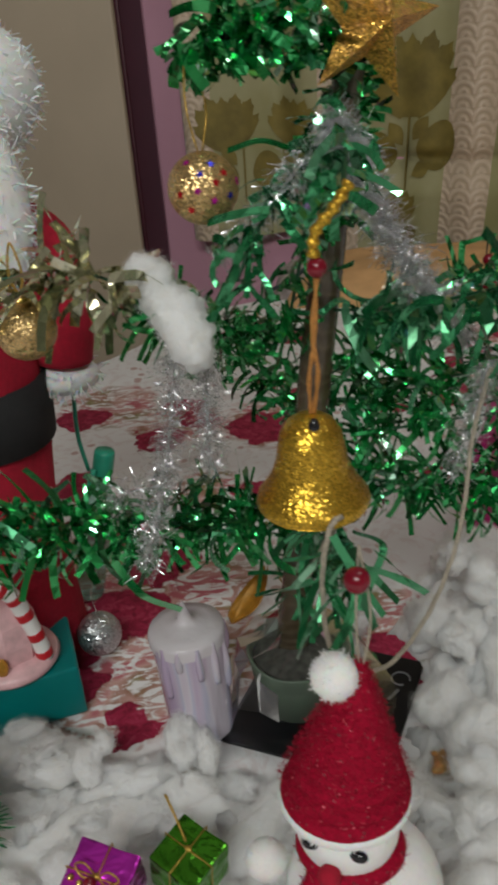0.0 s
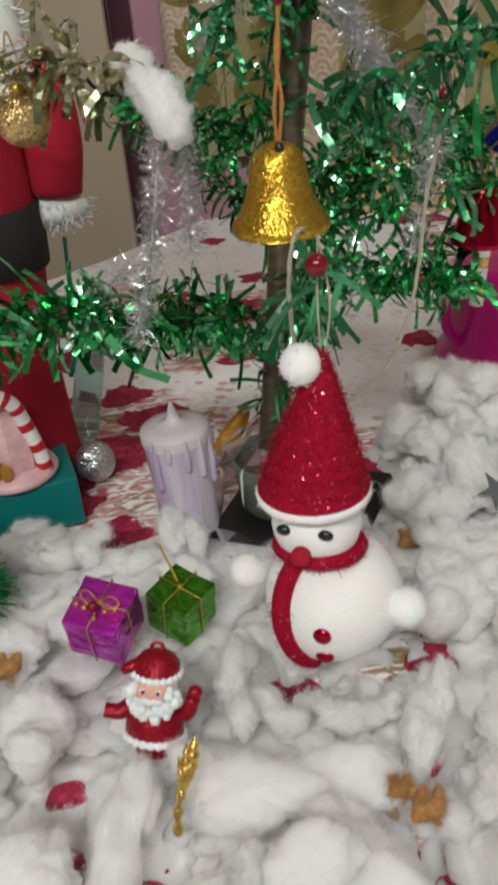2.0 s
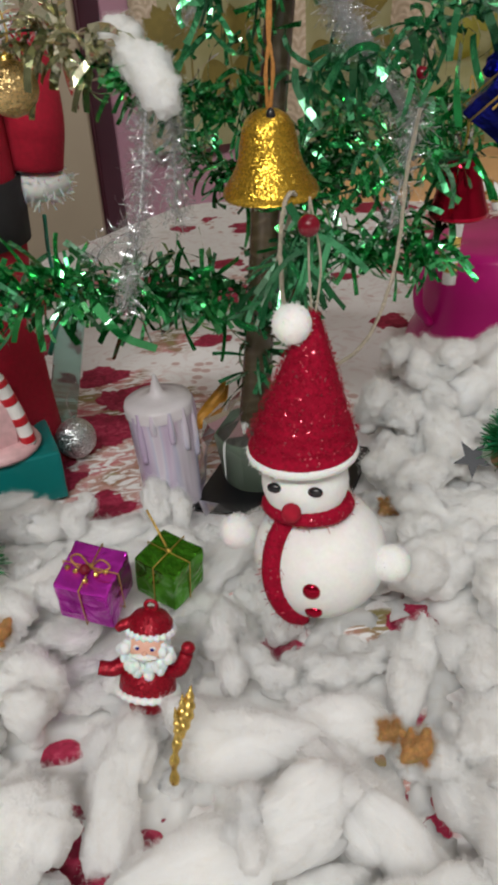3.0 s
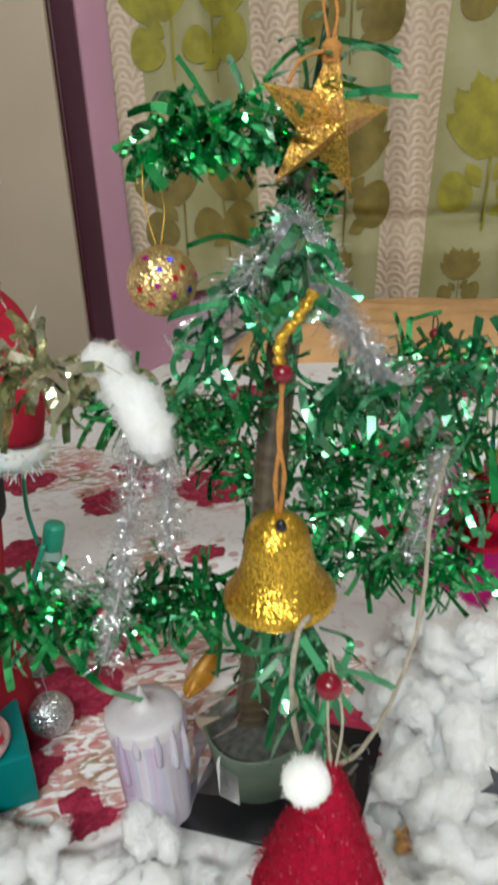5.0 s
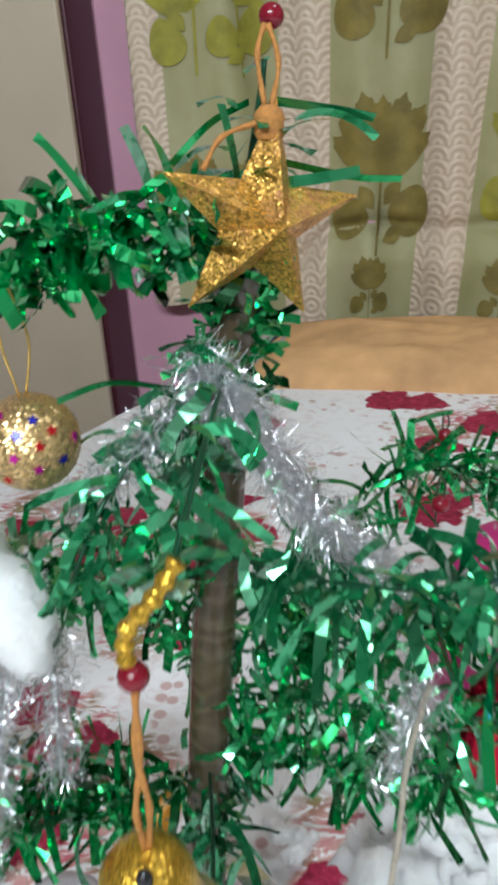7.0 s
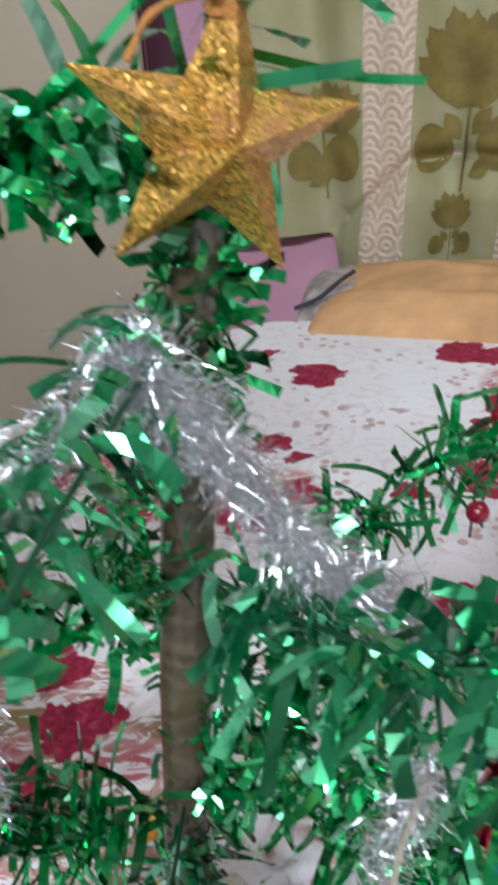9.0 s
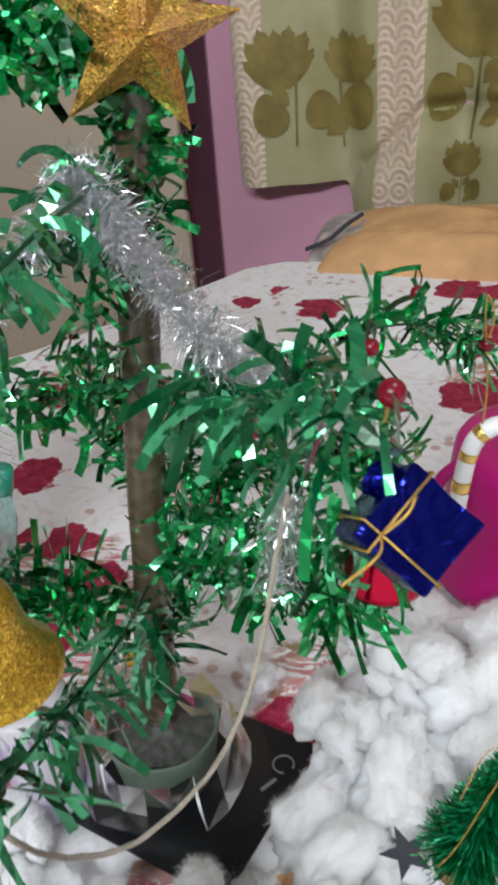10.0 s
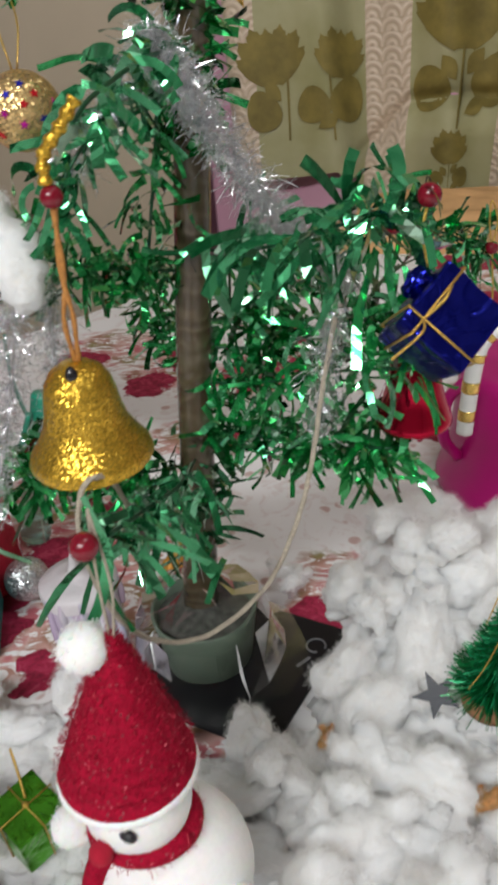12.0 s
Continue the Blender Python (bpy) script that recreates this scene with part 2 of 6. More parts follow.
M_BROWNCOT = plain("brown_cotton", (0.52, 0.27, 0.10), 1.0, 0.0, 0.35, 4, 0.9, Subsurface_Weight=0.6, Subsurface_Scale=0.005)

# trunk: brown paper tape wound round a stick
_c = Mat("brown_tape", (0.20, 0.13, 0.08), 0.26, 0.0, Coat_Weight=0.5, Coat_Roughness=0.15)
_w = _c.node("ShaderNodeTexWave", wave=("BANDS", "Z"))
_w.inputs["Scale"].default_value, _w.inputs["Distortion"].default_value = 34, 14.0
_c.link(_c.coords(), _w.inputs["Vector"])
_tape = _c.ramp(_w.outputs["Fac"], (0.1, (0.062, 0.043, 0.024)), (0.7, (0.078, 0.055, 0.031)), (1.0, (0.105, 0.077, 0.046)))
_c.colour(_c.mix(_c.ramp(_c.noise(55, 5), (0.35, (0, 0, 0)), (0.75, (1, 1, 1))), _tape, (0.085, 0.066, 0.036)))
_c.bump(_c.math("MULTIPLY_ADD", _w.outputs["Fac"], 0.3, _c.noise(70, 5, 0.65, _c.coords((1.6, 1.6, 0.7)), 1.2)), 0.4, 0.0018)
M_TAPE = _c.m

# walls and room
M_PINK = plain("pink_wall_paint", (0.68, 0.36, 0.47), 0.55, 0.0, 0.05, 6, 0.12)
# unseen walls and ceiling, coloured darker to cut bounce and deepen the shadows
M_DIMWALL = plain("dimmed_wall_paint", (0.40, 0.38, 0.34), 0.6, 0.0, 0.05, 6, 0.12)
M_CEIL = plain("dimmed_ceiling", (0.50, 0.49, 0.47), 0.8, 0.0, 0.03, 5, 0.1)
M_FLOOR = plain("floor_tile", (0.45, 0.40, 0.35), 0.35, 0.0, 0.12, 8, 0.1)
M_BEIGE = plain("beige_enamel", (0.49, 0.41, 0.31), 0.26, 0.0, 0.05, 5, 0.06)
M_MAROON = plain("maroon_enamel", (0.055, 0.008, 0.018), 0.4, 0.0, 0.15, 20, 0.05)
M_MATTRESS = plain("mattress_ticking", (0.6, 0.55, 0.5), 0.9)
M_PILLOW = plain("orange_pillow_cloth", (0.62, 0.36, 0.16), 0.85, 0.0, 0.2, 14, 0.5)
M_QUILT = plain("grey_quilt", (0.40, 0.34, 0.32), 0.9, 0.0, 0.5, 30, 0.5)
M_QUILTEDGE = plain("dark_quilt_edge", (0.03, 0.035, 0.045), 0.8)


def sheet_mat(roses, sprays):
    """White cotton print: crimson roses where they lie, dusty sprigs between."""
    m = Mat("rose_print_sheet", (0.8, 0.78, 0.77), 0.85)
    v = m.coords()
    wob = m.node("ShaderNodeTexNoise")
    wob.inputs["Scale"].default_value, wob.inputs["Detail"].default_value = 45, 3
    m.link(v, wob.inputs["Vector"])
    sub = m.node("ShaderNodeVectorMath", operation="SUBTRACT")
    m.link(wob.outputs["Color"], sub.inputs[0])
    sub.inputs[1].default_value = (0.5, 0.5, 0.5)
    mul = m.node("ShaderNodeVectorMath", operation="MULTIPLY_ADD")
    m.link(sub.outputs[0], mul.inputs[0])
    mul.inputs[1].default_value = (0.045, 0.045, 0.0)
    m.link(v, mul.inputs[2])
    flat = m.node("ShaderNodeVectorMath", operation="MULTIPLY")
    m.link(mul.outputs[0], flat.inputs[0])
    flat.inputs[1].default_value = (1, 1, 0)
    near = None
    for x, y, r in roses:
        d = m.node("ShaderNodeVectorMath", operation="DISTANCE")
        m.link(flat.outputs[0], d.inputs[0])
        d.inputs[1].default_value = (x, y, 0)
        q = m.math("DIVIDE", d.outputs["Value"], r)
        near = q if near is None else m.math("MINIMUM", near, q)
    rose = m.ramp(near, (0.93, (1, 1, 1)), (1.05, (0, 0, 0)))
    petal = m.ramp(m.noise(120, 3, 0.6, v, 1.0), (0.35, (0.20, 0.006, 0.03)), (0.55, (0.36, 0.015, 0.06)), (0.72, (0.48, 0.06, 0.12)))
    vor = m.node("ShaderNodeTexVoronoi")
    vor.inputs["Scale"].default_value, vor.inputs["Randomness"].default_value = 34, 1.0
    m.link(mul.outputs[0], vor.inputs["Vector"])
    spot = m.ramp(vor.outputs["Distance"], (0.22, (0.8, 0.8, 0.8)), (0.32, (0, 0, 0)))
    zone = m.ramp(m.noise(5.5, 2, 0.5, v), (0.57, (0, 0, 0)), (0.63, (1, 1, 1)))
    sprig = m.math("MULTIPLY", spot, zone)
    sep = m.node("ShaderNodeSeparateColor")
    m.link(vor.outputs["Color"], sep.inputs[0])
    tone = m.ramp(sep.outputs[0], (0.0, (0.42, 0.27, 0.25)), (0.45, (0.52, 0.36, 0.30)), (0.7, (0.30, 0.27, 0.14)), (0.85, (0.42, 0.05, 0.09)))
    spray = m.ramp(near, (1.0, (1, 1, 1)), (1.55, (0, 0, 0)))
    leafy = m.math("MULTIPLY", m.ramp(m.noise(34, 4, 0.65, v, 2.2), (0.52, (0, 0, 0)), (0.60, (1, 1, 1))), m.math("MULTIPLY", spray, 0.2))
    dots = m.node("ShaderNodeTexVoronoi")
    dots.inputs["Scale"].default_value, dots.inputs["Randomness"].default_value = 62, 0.8
    m.link(v, dots.inputs["Vector"])
    line = m.math("ABSOLUTE", m.math("SUBTRACT", m.noise(5.0, 1.5, 0.5, v), 0.5))
    chain = m.math("MULTIPLY", m.ramp(dots.outputs["Distance"], (0.26, (1, 1, 1)), (0.36, (0, 0, 0))), m.ramp(line, (0.022, (0.75, 0.75, 0.75)), (0.030, (0, 0, 0))))
    sprig2 = m.math("MAXIMUM", leafy, chain)
    by = None
    for x, y, r in sprays:
        d = m.node("ShaderNodeVectorMath", operation="DISTANCE")
        m.link(flat.outputs[0], d.inputs[0])
        d.inputs[1].default_value = (x, y, 0)
        q = m.math("DIVIDE", d.outputs["Value"], r)
        by = q if by is None else m.math("MINIMUM", by, q)
    blade = m.ramp(m.noise(30, 3, 0.55, m.coords((1.0, 2.2, 1.0)), 2.6), (0.44, (0, 0, 0)), (0.50, (1, 1, 1)))
    frond = m.math("MULTIPLY", blade, m.ramp(by, (0.75, (0.95, 0.95, 0.95)), (1.1, (0, 0, 0))))
    hue = m.ramp(m.noise(24, 2, 0.5, v, 0.5), (0.36, (0.27, 0.22, 0.07)), (0.45, (0.36, 0.17, 0.11)), (0.54, (0.62, 0.36, 0.32)), (0.63, (0.50, 0.10, 0.13)))
    ground = m.ramp(m.noise(4, 3, 0.5, v), (0.3, (0.85, 0.835, 0.84)), (0.7, (0.89, 0.885, 0.895)))
    c = m.mix(sprig, ground, tone)
    c = m.mix(sprig2, c, (0.50, 0.28, 0.25))
    c = m.mix(frond, c, hue)
    m.colour(m.mix(rose, c, petal))
    m.bump(m.noise(900, 2, 0.5, v), 0.15, 0.0005)
    return m.m


# ---- mesh helpers ----
def mesh_of(name, verts, faces, mats, index=None, smooth=True):
    me = bpy.data.meshes.new(name)
    me.from_pydata([tuple(v) for v in verts], [], [tuple(f) for f in faces])
    for m in (mats if isinstance(mats, (list, tuple)) else [mats]):
        me.materials.append(m)
    if index is not None:
        me.polygons.foreach_set("material_index", index)
    me.polygons.foreach_set("use_smooth", [smooth] * len(me.polygons))
    me.update()
    return me


def place(ob, parent):
    if parent is not None:
        ob.parent = parent
    return ob


def part(name, geo, material, parent, label="", smooth=True):
    """One mesh object under a thing or a part. geo: a bmesh, or (verts, faces)."""
    if isinstance(geo, tuple):
        me = mesh_of(name, geo[0], geo[1], material, None, smooth)
    else:
        me = bpy.data.meshes.new(name)
        geo.to_mesh(me)
        geo.free()
        for m in (material if isinstance(material, (list, tuple)) else [material]):
            me.materials.append(m)
        me.polygons.foreach_set("use_smooth", [smooth] * len(me.polygons))
    ob = place(new(name, me), parent)
    if label:
        tagged(ob, label)
    return ob


def thing(name, at, label, category, group="", rot=(0, 0, 0), kind=""):
    ob = new(name)
    ob.empty_display_size = 0.01
    ob.matrix_world = pose(*at, *rot)
    return tagged(ob, label, category, group, kind)


def join(*geos):
    verts, faces = [], []
    for v, f in geos:
        n = len(verts)
        verts += list(v)
        faces += [tuple(i + n for i in q) for q in f]
    return verts, faces


def moved(geo, m):
    return [m @ Vector(v) for v in geo[0]], geo[1]


def lathe(profile, n=32, ripple=None):
    """Turns (radius, height) pairs about z."""
    verts, faces = [], []
    for j, (r, z) in enumerate(profile):
        for i in range(n):
            a = 2 * math.pi * i / n
            k = ripple(a, j) if ripple else 1.0
            verts.append((r * k * math.cos(a), r * k * math.sin(a), z))
    for j in range(len(profile) - 1):
        for i in range(n):
            faces.append((j * n + i, j * n + (i + 1) % n, (j + 1) * n + (i + 1) % n, (j + 1) * n + i))
    return verts, faces


def smooth_line(points, steps=8):
    """Catmull-Rom through the points."""
    p = [Vector(q) for q in points]
    p = [2 * p[0] - p[1]] + p + [2 * p[-1] - p[-2]]
    out = []
    for i in range(1, len(p) - 2):
        for s in range(steps):
            t = s / steps
            a, b, c, d = p[i - 1], p[i], p[i + 1], p[i + 2]
            out.append(0.5 * (2 * b + (c - a) * t + (2 * a - 5 * b + 4 * c - d) * t * t + (3 * b - a - 3 * c + d) * t ** 3))
    out.append(p[-2])
    return out


def tube(points, radius, n=8, steps=6, twist=0.0, lobes=0):
    """A round cord through the points; radius may be a function of 0..1; lobes give it twisted strands."""
    line = smooth_line(points, steps) if steps > 1 else [Vector(q) for q in points]
    verts, faces = [], []
    side = None
    for i, q in enumerate(line):
        d = (line[min(i + 1, len(line) - 1)] - line[max(i - 1, 0)]).normalized()
        if side is None:
            side = d.orthogonal().normalized()
        side = (side - d * side.dot(d)).normalized()
        up = d.cross(side)
        s = i / max(1, len(line) - 1)
        r = radius(s) if callable(radius) else radius
        for k in range(n):
            a = 2 * math.pi * k / n
            rr = r * (1 + 0.22 * math.cos(lobes * a + twist * i)) if lobes else r
            verts.append(q + rr * (math.cos(a) * side + math.sin(a) * up))
    m = len(line)
    for i in range(m - 1):
        for k in range(n):
            faces.append((i * n + k, i * n + (k + 1) % n, (i + 1) * n + (k + 1) % n, (i + 1) * n + k))
    faces.append(tuple(reversed(range(n))))
    faces.append(tuple((m - 1) * n + k for k in range(n)))
    return verts, faces


def ball(r, centre=(0, 0, 0), n=24, squash=(1, 1, 1)):
    rings = n // 2
    verts = [Vector((0, 0, r * squash[2]))]
    for j in range(1, rings):
        b = math.pi * j / rings
        for i in range(n):
            a = 2 * math.pi * i / n
            verts.append(Vector((r * math.sin(b) * math.cos(a) * squash[0], r * math.sin(b) * math.sin(a) * squash[1], r * math.cos(b) * squash[2])))
    verts.append(Vector((0, 0, -r * squash[2])))
    faces = [(0, 1 + i, 1 + (i + 1) % n) for i in range(n)]
    for j in range(rings - 2):
        for i in range(n):
            faces.append((1 + j * n + i, 1 + (j + 1) * n + i, 1 + (j + 1) * n + (i + 1) % n, 1 + j * n + (i + 1) % n))
    last = len(verts) - 1
    faces += [(last, 1 + (rings - 2) * n + (i + 1) % n, 1 + (rings - 2) * n + i) for i in range(n)]
    c = Vector(centre)
    return [v + c for v in verts], faces


def box_bm(sx, sy, sz, bevel=0.002, segments=2, rough=0.0, seed=1):
    bm = bmesh.new()
    bmesh.ops.create_cube(bm, size=1.0)
    for v in bm.verts:
        v.co = Vector((v.co.x * sx, v.co.y * sy, v.co.z * sz))
    if bevel:
        bmesh.ops.bevel(bm, geom=list(bm.edges), offset=bevel, segments=segments, affect="EDGES", profile=0.6)
    if rough:
        bmesh.ops.subdivide_edges(bm, edges=list(bm.edges), cuts=3, use_grid_fill=True)
        for v in bm.verts:
            v.co += Vector(noise.noise_vector(v.co * 90 + Vector((seed, 0, 0)))) * rough
    return bm


def strips(rng, spots, length, width, droop=0.5, curl=0.6, segs=4, out=None, forward=0.2):
    """Foil ribbons: spots are (point, axis direction); each ribbon springs from its spot, bends and droops."""
    verts, faces = [], []
    for p, d in spots:
        d = d.normalized()
        s = d.orthogonal().normalized()
        a = rng.uniform(0, 2 * math.pi)
        way = s * math.cos(a) + d.cross(s) * math.sin(a) + d * rng.uniform(-forward, forward + 0.35) * 1.4
        if out is not None:
            way += out
        way.normalize()
        L, w = rng.uniform(*length), rng.uniform(*width)
        side = way.cross(Vector((rng.uniform(-1, 1), rng.uniform(-1, 1), rng.uniform(-1, 1)))).normalized()
        bend = Vector((rng.uniform(-1, 1), rng.uniform(-1, 1), rng.uniform(-1, 1))) * curl * rng.uniform(0.3, 1.5)
        # some roll up across their own flat side
        roll = rng.choice((-1, 1)) * rng.uniform(0.8, 2.6) if segs > 4 and rng.random() < 0.4 else 0.0
        q, n0 = Vector(p), len(verts)
        for i in range(segs + 1):
            verts += [q - side * w / 2, q + side * w / 2]
            way = (way + (bend + way.cross(side) * roll + Vector((0, 0, -droop))) / segs).normalized()
            side = (side - way * side.dot(way)).normalized()
            side = (side + way.cross(side) * rng.uniform(-0.3, 0.3)).normalized()
            q = q + way * (L / segs)
        for i in range(segs):
            k = n0 + 2 * i
            faces.append((k, k + 1, k + 3, k + 2))
    return verts, faces


def ribbon(path, w, face=(0.1, 0.8, 0.5), taper=False):
    """One flat ribbon along a line, two-sided and thin."""
    line = smooth_line(path, 6)
    v, f = [], []
    for i, q in enumerate(line):
        d = (line[min(i + 1, len(line) - 1)] - line[max(0, i - 1)]).normalized()
        s = d.cross(Vector(face)).normalized() * w / 2
        if taper:
            s *= 0.15 + 0.85 * math.sin(math.pi * i / (len(line) - 1))
        v += [q - s, q + s, q + s + Vector((0, 0.0002, 0.0001)), q - s + Vector((0, 0.0002, 0.0001))]
    for i in range(len(line) - 1):
        k = 4 * i
        f += [(k, k + 1, k + 5, k + 4), (k + 7, k + 6, k + 2, k + 3)]
    return v, f


def along(rng, points, count, start=0.0, jitter=0.0015):
    line = smooth_line(points, 10)
    got = []
    for _ in range(count):
        s = rng.uniform(start, 1.0) * (len(line) - 1)
        i = min(int(s), len(line) - 2)
        p = line[i].lerp(line[i + 1], s - i)
        got.append((p + Vector((rng.gauss(0, jitter), rng.gauss(0, jitter), rng.gauss(0, jitter))), line[i + 1] - line[i]))
    return got


# ---- the room ----
U, V = Vector((0.949, -0.315, 0)), Vector((0.315, 0.949, 0))  # along the far wall, and into it
WALL = Vector((-0.008, 1.699, 0)) + V * 0.05
ROOM = Matrix((( U.x, V.x, 0, WALL.x), (U.y, V.y, 0, WALL.y), (0, 0, 1, 0), (0, 0, 0, 1)))


def slab(name, x0, x1, y0, y1, z0, z1, mat, label, cat="wall"):
    """A wall, floor or ceiling in the room's own axes."""
    bm = box_bm(x1 - x0, y1 - y0, z1 - z0, 0)
    ob = part(name, bm, mat, None, "", False)
    ob.matrix_world = ROOM @ pose((x0 + x1) / 2, (y0 + y1) / 2, (z0 + z1) / 2)
    return tagged(ob, label, cat, "", "structure")


slab("floor", -1.5, 2.3, -3.4, 0.1, -0.62, -0.52, M_FLOOR, "plain tiled bedroom floor under the bed", "floor")
slab("ceiling", -1.5, 2.3, -3.4, 0.1, 2.2, 2.3, M_CEIL, "unseen bedroom ceiling, greyed to hold back bounced light", "ceiling")
slab("wall_north", -1.5, 2.3, 0.0, 0.1, -0.52, 2.2, M_PINK, "pink painted bedroom wall behind the curtain")
slab("wall_south", -1.5, 2.3, -3.5, -3.4, -0.52, 2.2, M_DIMWALL, "unseen bedroom wall, greyed to hold back bounced light")
slab("wall_west", -1.6, -1.5, -3.4, 0.1, -0.52, 2.2, M_DIMWALL, "unseen bedroom wall, greyed to hold back bounced light")
slab("wall_east", 2.3, 2.4, -3.4, 0.1, -0.52, 2.2, M_DIMWALL, "unseen bedroom wall, greyed to hold back bounced light")

# wardrobe against the wall, its dark side towards the curtain
wardrobe = thing("wardrobe", (0, 0, 0), "beige enamelled steel wardrobe with a dark maroon side", "wardrobe")
wardrobe.matrix_world = ROOM @ pose(-0.078, -0.13, -0.52)
_body = part("body", box_bm(0.9, 0.115, 1.9, 0.004), M_MAROON, wardrobe, "dark maroon enamelled carcass", False)
_body.matrix_basis = pose(-0.452, 0.06, 0.95)
_b = box_bm(0.90, 0.018, 1.86, 0.004)
_door = part("door", _b, M_BEIGE, wardrobe, "glossy beige enamelled door")
_door.matrix_basis = pose(-0.458, -0.008, 0.95)
_b = lathe([(0.006, 0), (0.006, 0.012), (0.010, 0.016), (0.010, 0.022), (0.0, 0.024)], 16)
part("handle", moved(_b, pose(-0.42, -0.017, 0.05, 90, 0, 0)), M_GOLDMETAL, _door, "small brass knob")

# curtain: embroidered beige bands and sheer olive panels
CURT_W, CURT_H = 1.35, 1.95


def curtain_offset(x, z):
    low = max(0.0, 1 - z / 0.5)
    ramp = min(0.125, (x - 0.19) * 0.85)
    d = ramp - z
    fold = 0.0
    if x > 0.19:
        k = min(1.0, (x - 0.19) / 0.03)
        fold = k * (0.016 * math.exp(-((d + 0.006) / 0.012) ** 2) - 0.030 * min(1.0, max(0.0, d / 0.05)) ** 0.8)
    return fold - 0.022 * math.sin(x * 24.5 + 0.2 + 0.6 * math.sin(z * 3.3)) - 0.007 * math.sin(x * 57 + z * 5) - 0.016 * low * math.sin(x * 9 + 1)


def curtain_lean(x, z):
    """How far the cloth swings sideways towards its hem."""
    return -0.05 * max(0.0, 1 - z / 0.55) * min(1.0, max(0.0, (x - 0.25) * 3))


def curtain_point(x, z, lift=0.0):
    return Vector((x + curtain_lean(x, z), curtain_offset(x, z) - lift, z))


_band = Mat("embroidered_beige_band", (0.62, 0.50, 0.38), 0.5, 0.0, Sheen_Weight=0.3)
_uv = _band.node("ShaderNodeUVMap")
_mp = _band.node("ShaderNodeMapping")
_mp.inputs["Scale"].default_value = (1, 1, 1)
_band.link(_uv.outputs[0], _mp.inputs["Vector"])
_w = _band.node("ShaderNodeTexWave", wave=("RINGS", "SPHERICAL"))
_fr = _band.node("ShaderNodeVectorMath", operation="MODULO")
_fr.inputs[1].default_value = (0.035, 0.022, 1.0)
_band.link(_mp.outputs[0], _fr.inputs[0])
_of = _band.node("ShaderNodeVectorMath", operation="SUBTRACT")
_of.inputs[1].default_value = (0.0175, 0.0, 0.0)
_band.link(_fr.outputs[0], _of.inputs[0])
_w.inputs["Scale"].default_value, _w.inputs["Distortion"].default_value = 26, 0.3
_band.link(_of.outputs[0], _w.inputs["Vector"])
_band.colour(_band.mix(_band.noise(40, 4), _band.ramp(_w.outputs["Fac"], (0.25, (0.47, 0.36, 0.24)), (0.6, (0.68, 0.55, 0.42))), (0.58, 0.46, 0.34)))
_band.bump(_w.outputs["Fac"], 0.5, 0.003)
_sheer = Mat("sheer_olive_cloth", (0.30, 0.29, 0.15), 0.6, 0.0, Sheen_Weight=0.2)
_sheer.colour(_sheer.ramp(_sheer.noise(9, 4), (0.3, (0.30, 0.285, 0.12)), (0.7, (0.40, 0.375, 0.21))))
_sheer.bump(_sheer.noise(700, 2), 0.3, 0.001)
M_MOTIF = plain("olive_flower_embroidery", (0.20, 0.155, 0.035), 0.7, 0.0, 0.3, 25, 0.3)
M_MOTIF2 = plain("light_olive_flower_embroidery", (0.29, 0.265, 0.03), 0.7, 0.0, 0.3, 25, 0.3)
BANDS = [(0.0, 0.052), (0.25, 0.338), (0.508, 0.598), (0.78, 0.87), (1.05, 1.14)]

nx, nz = 300, 240
cv, cf, ci = [], [], []
for j in range(nz + 1):
    for i in range(nx + 1):
        x = CURT_W * i / nx
        hem = 0.005 * math.sin(x * 11) - 0.11 * min(1.0, max(0.0, (x - 0.185) / 0.035)) ** 2
        z = CURT_H * (j / nz) ** 1.3
        cv.append(curtain_point(x, z + hem * max(0, 1 - z / 0.3)))
for j in range(nz):
    for i in range(nx):
        k = j * (nx + 1) + i
        cf.append((k, k + 1, k + nx + 2, k + nx + 1))
        xm = CURT_W * (i + 0.5) / nx
        ci.append(0 if any(a <= xm <= b for a, b in BANDS) else 1)
curtain = thing("curtain", (0, 0, 0), "hanging curtain with embroidered beige bands and olive flower panels", "curtain")
curtain.matrix_world = ROOM @ pose(0.0, -0.05, 0.03)
me = mesh_of("cloth", cv, cf, [_band.m, _sheer.m], ci)
_l = me.uv_layers.new(name="UVMap")
for loop in me.loops:
    co = me.vertices[loop.vertex_index].co
    _l.data[loop.index].uv = (co.x, co.z)
cloth = place(new("cloth", me), curtain)
_m = cloth.modifiers.new("thick", "SOLIDIFY")
_m.thickness, _m.offset = 0.0015, 1.0
part("curtain_rod", moved(tube([(-0.08, -0.005, 0), (CURT_W + 0.08, -0.005, 0)], 0.012, 12, 2), pose(0, 0, CURT_H + 0.012)), M_BROWNWOOD, curtain)


def blob_outline(kind, rng):
    """Outlines, in units of a motif's size, of the printed flower parts."""
    if kind == "petal":
        return [(0.115 * math.cos(a) * (1 - 0.18 * math.sin(a)), 0.31 + 0.29 * math.sin(a) + 0.02 * math.sin(9 * a)) for a in (2 * math.pi * i / 28 for i in range(28))]
    if kind == "bud":
        return [(0.155 * math.cos(a) * (1 - 0.25 * math.sin(a)), 0.19 * math.sin(a)) for a in (2 * math.pi * i / 24 for i in range(24))]
    return [(0.07 * math.sin(math.pi * t) * s, 0.24 * (t - 0.5)) for s, ts in ((1, [i / 10 for i in range(11)]), (-1, [1 - i / 10 for i in range(1, 10)])) for t in ts]


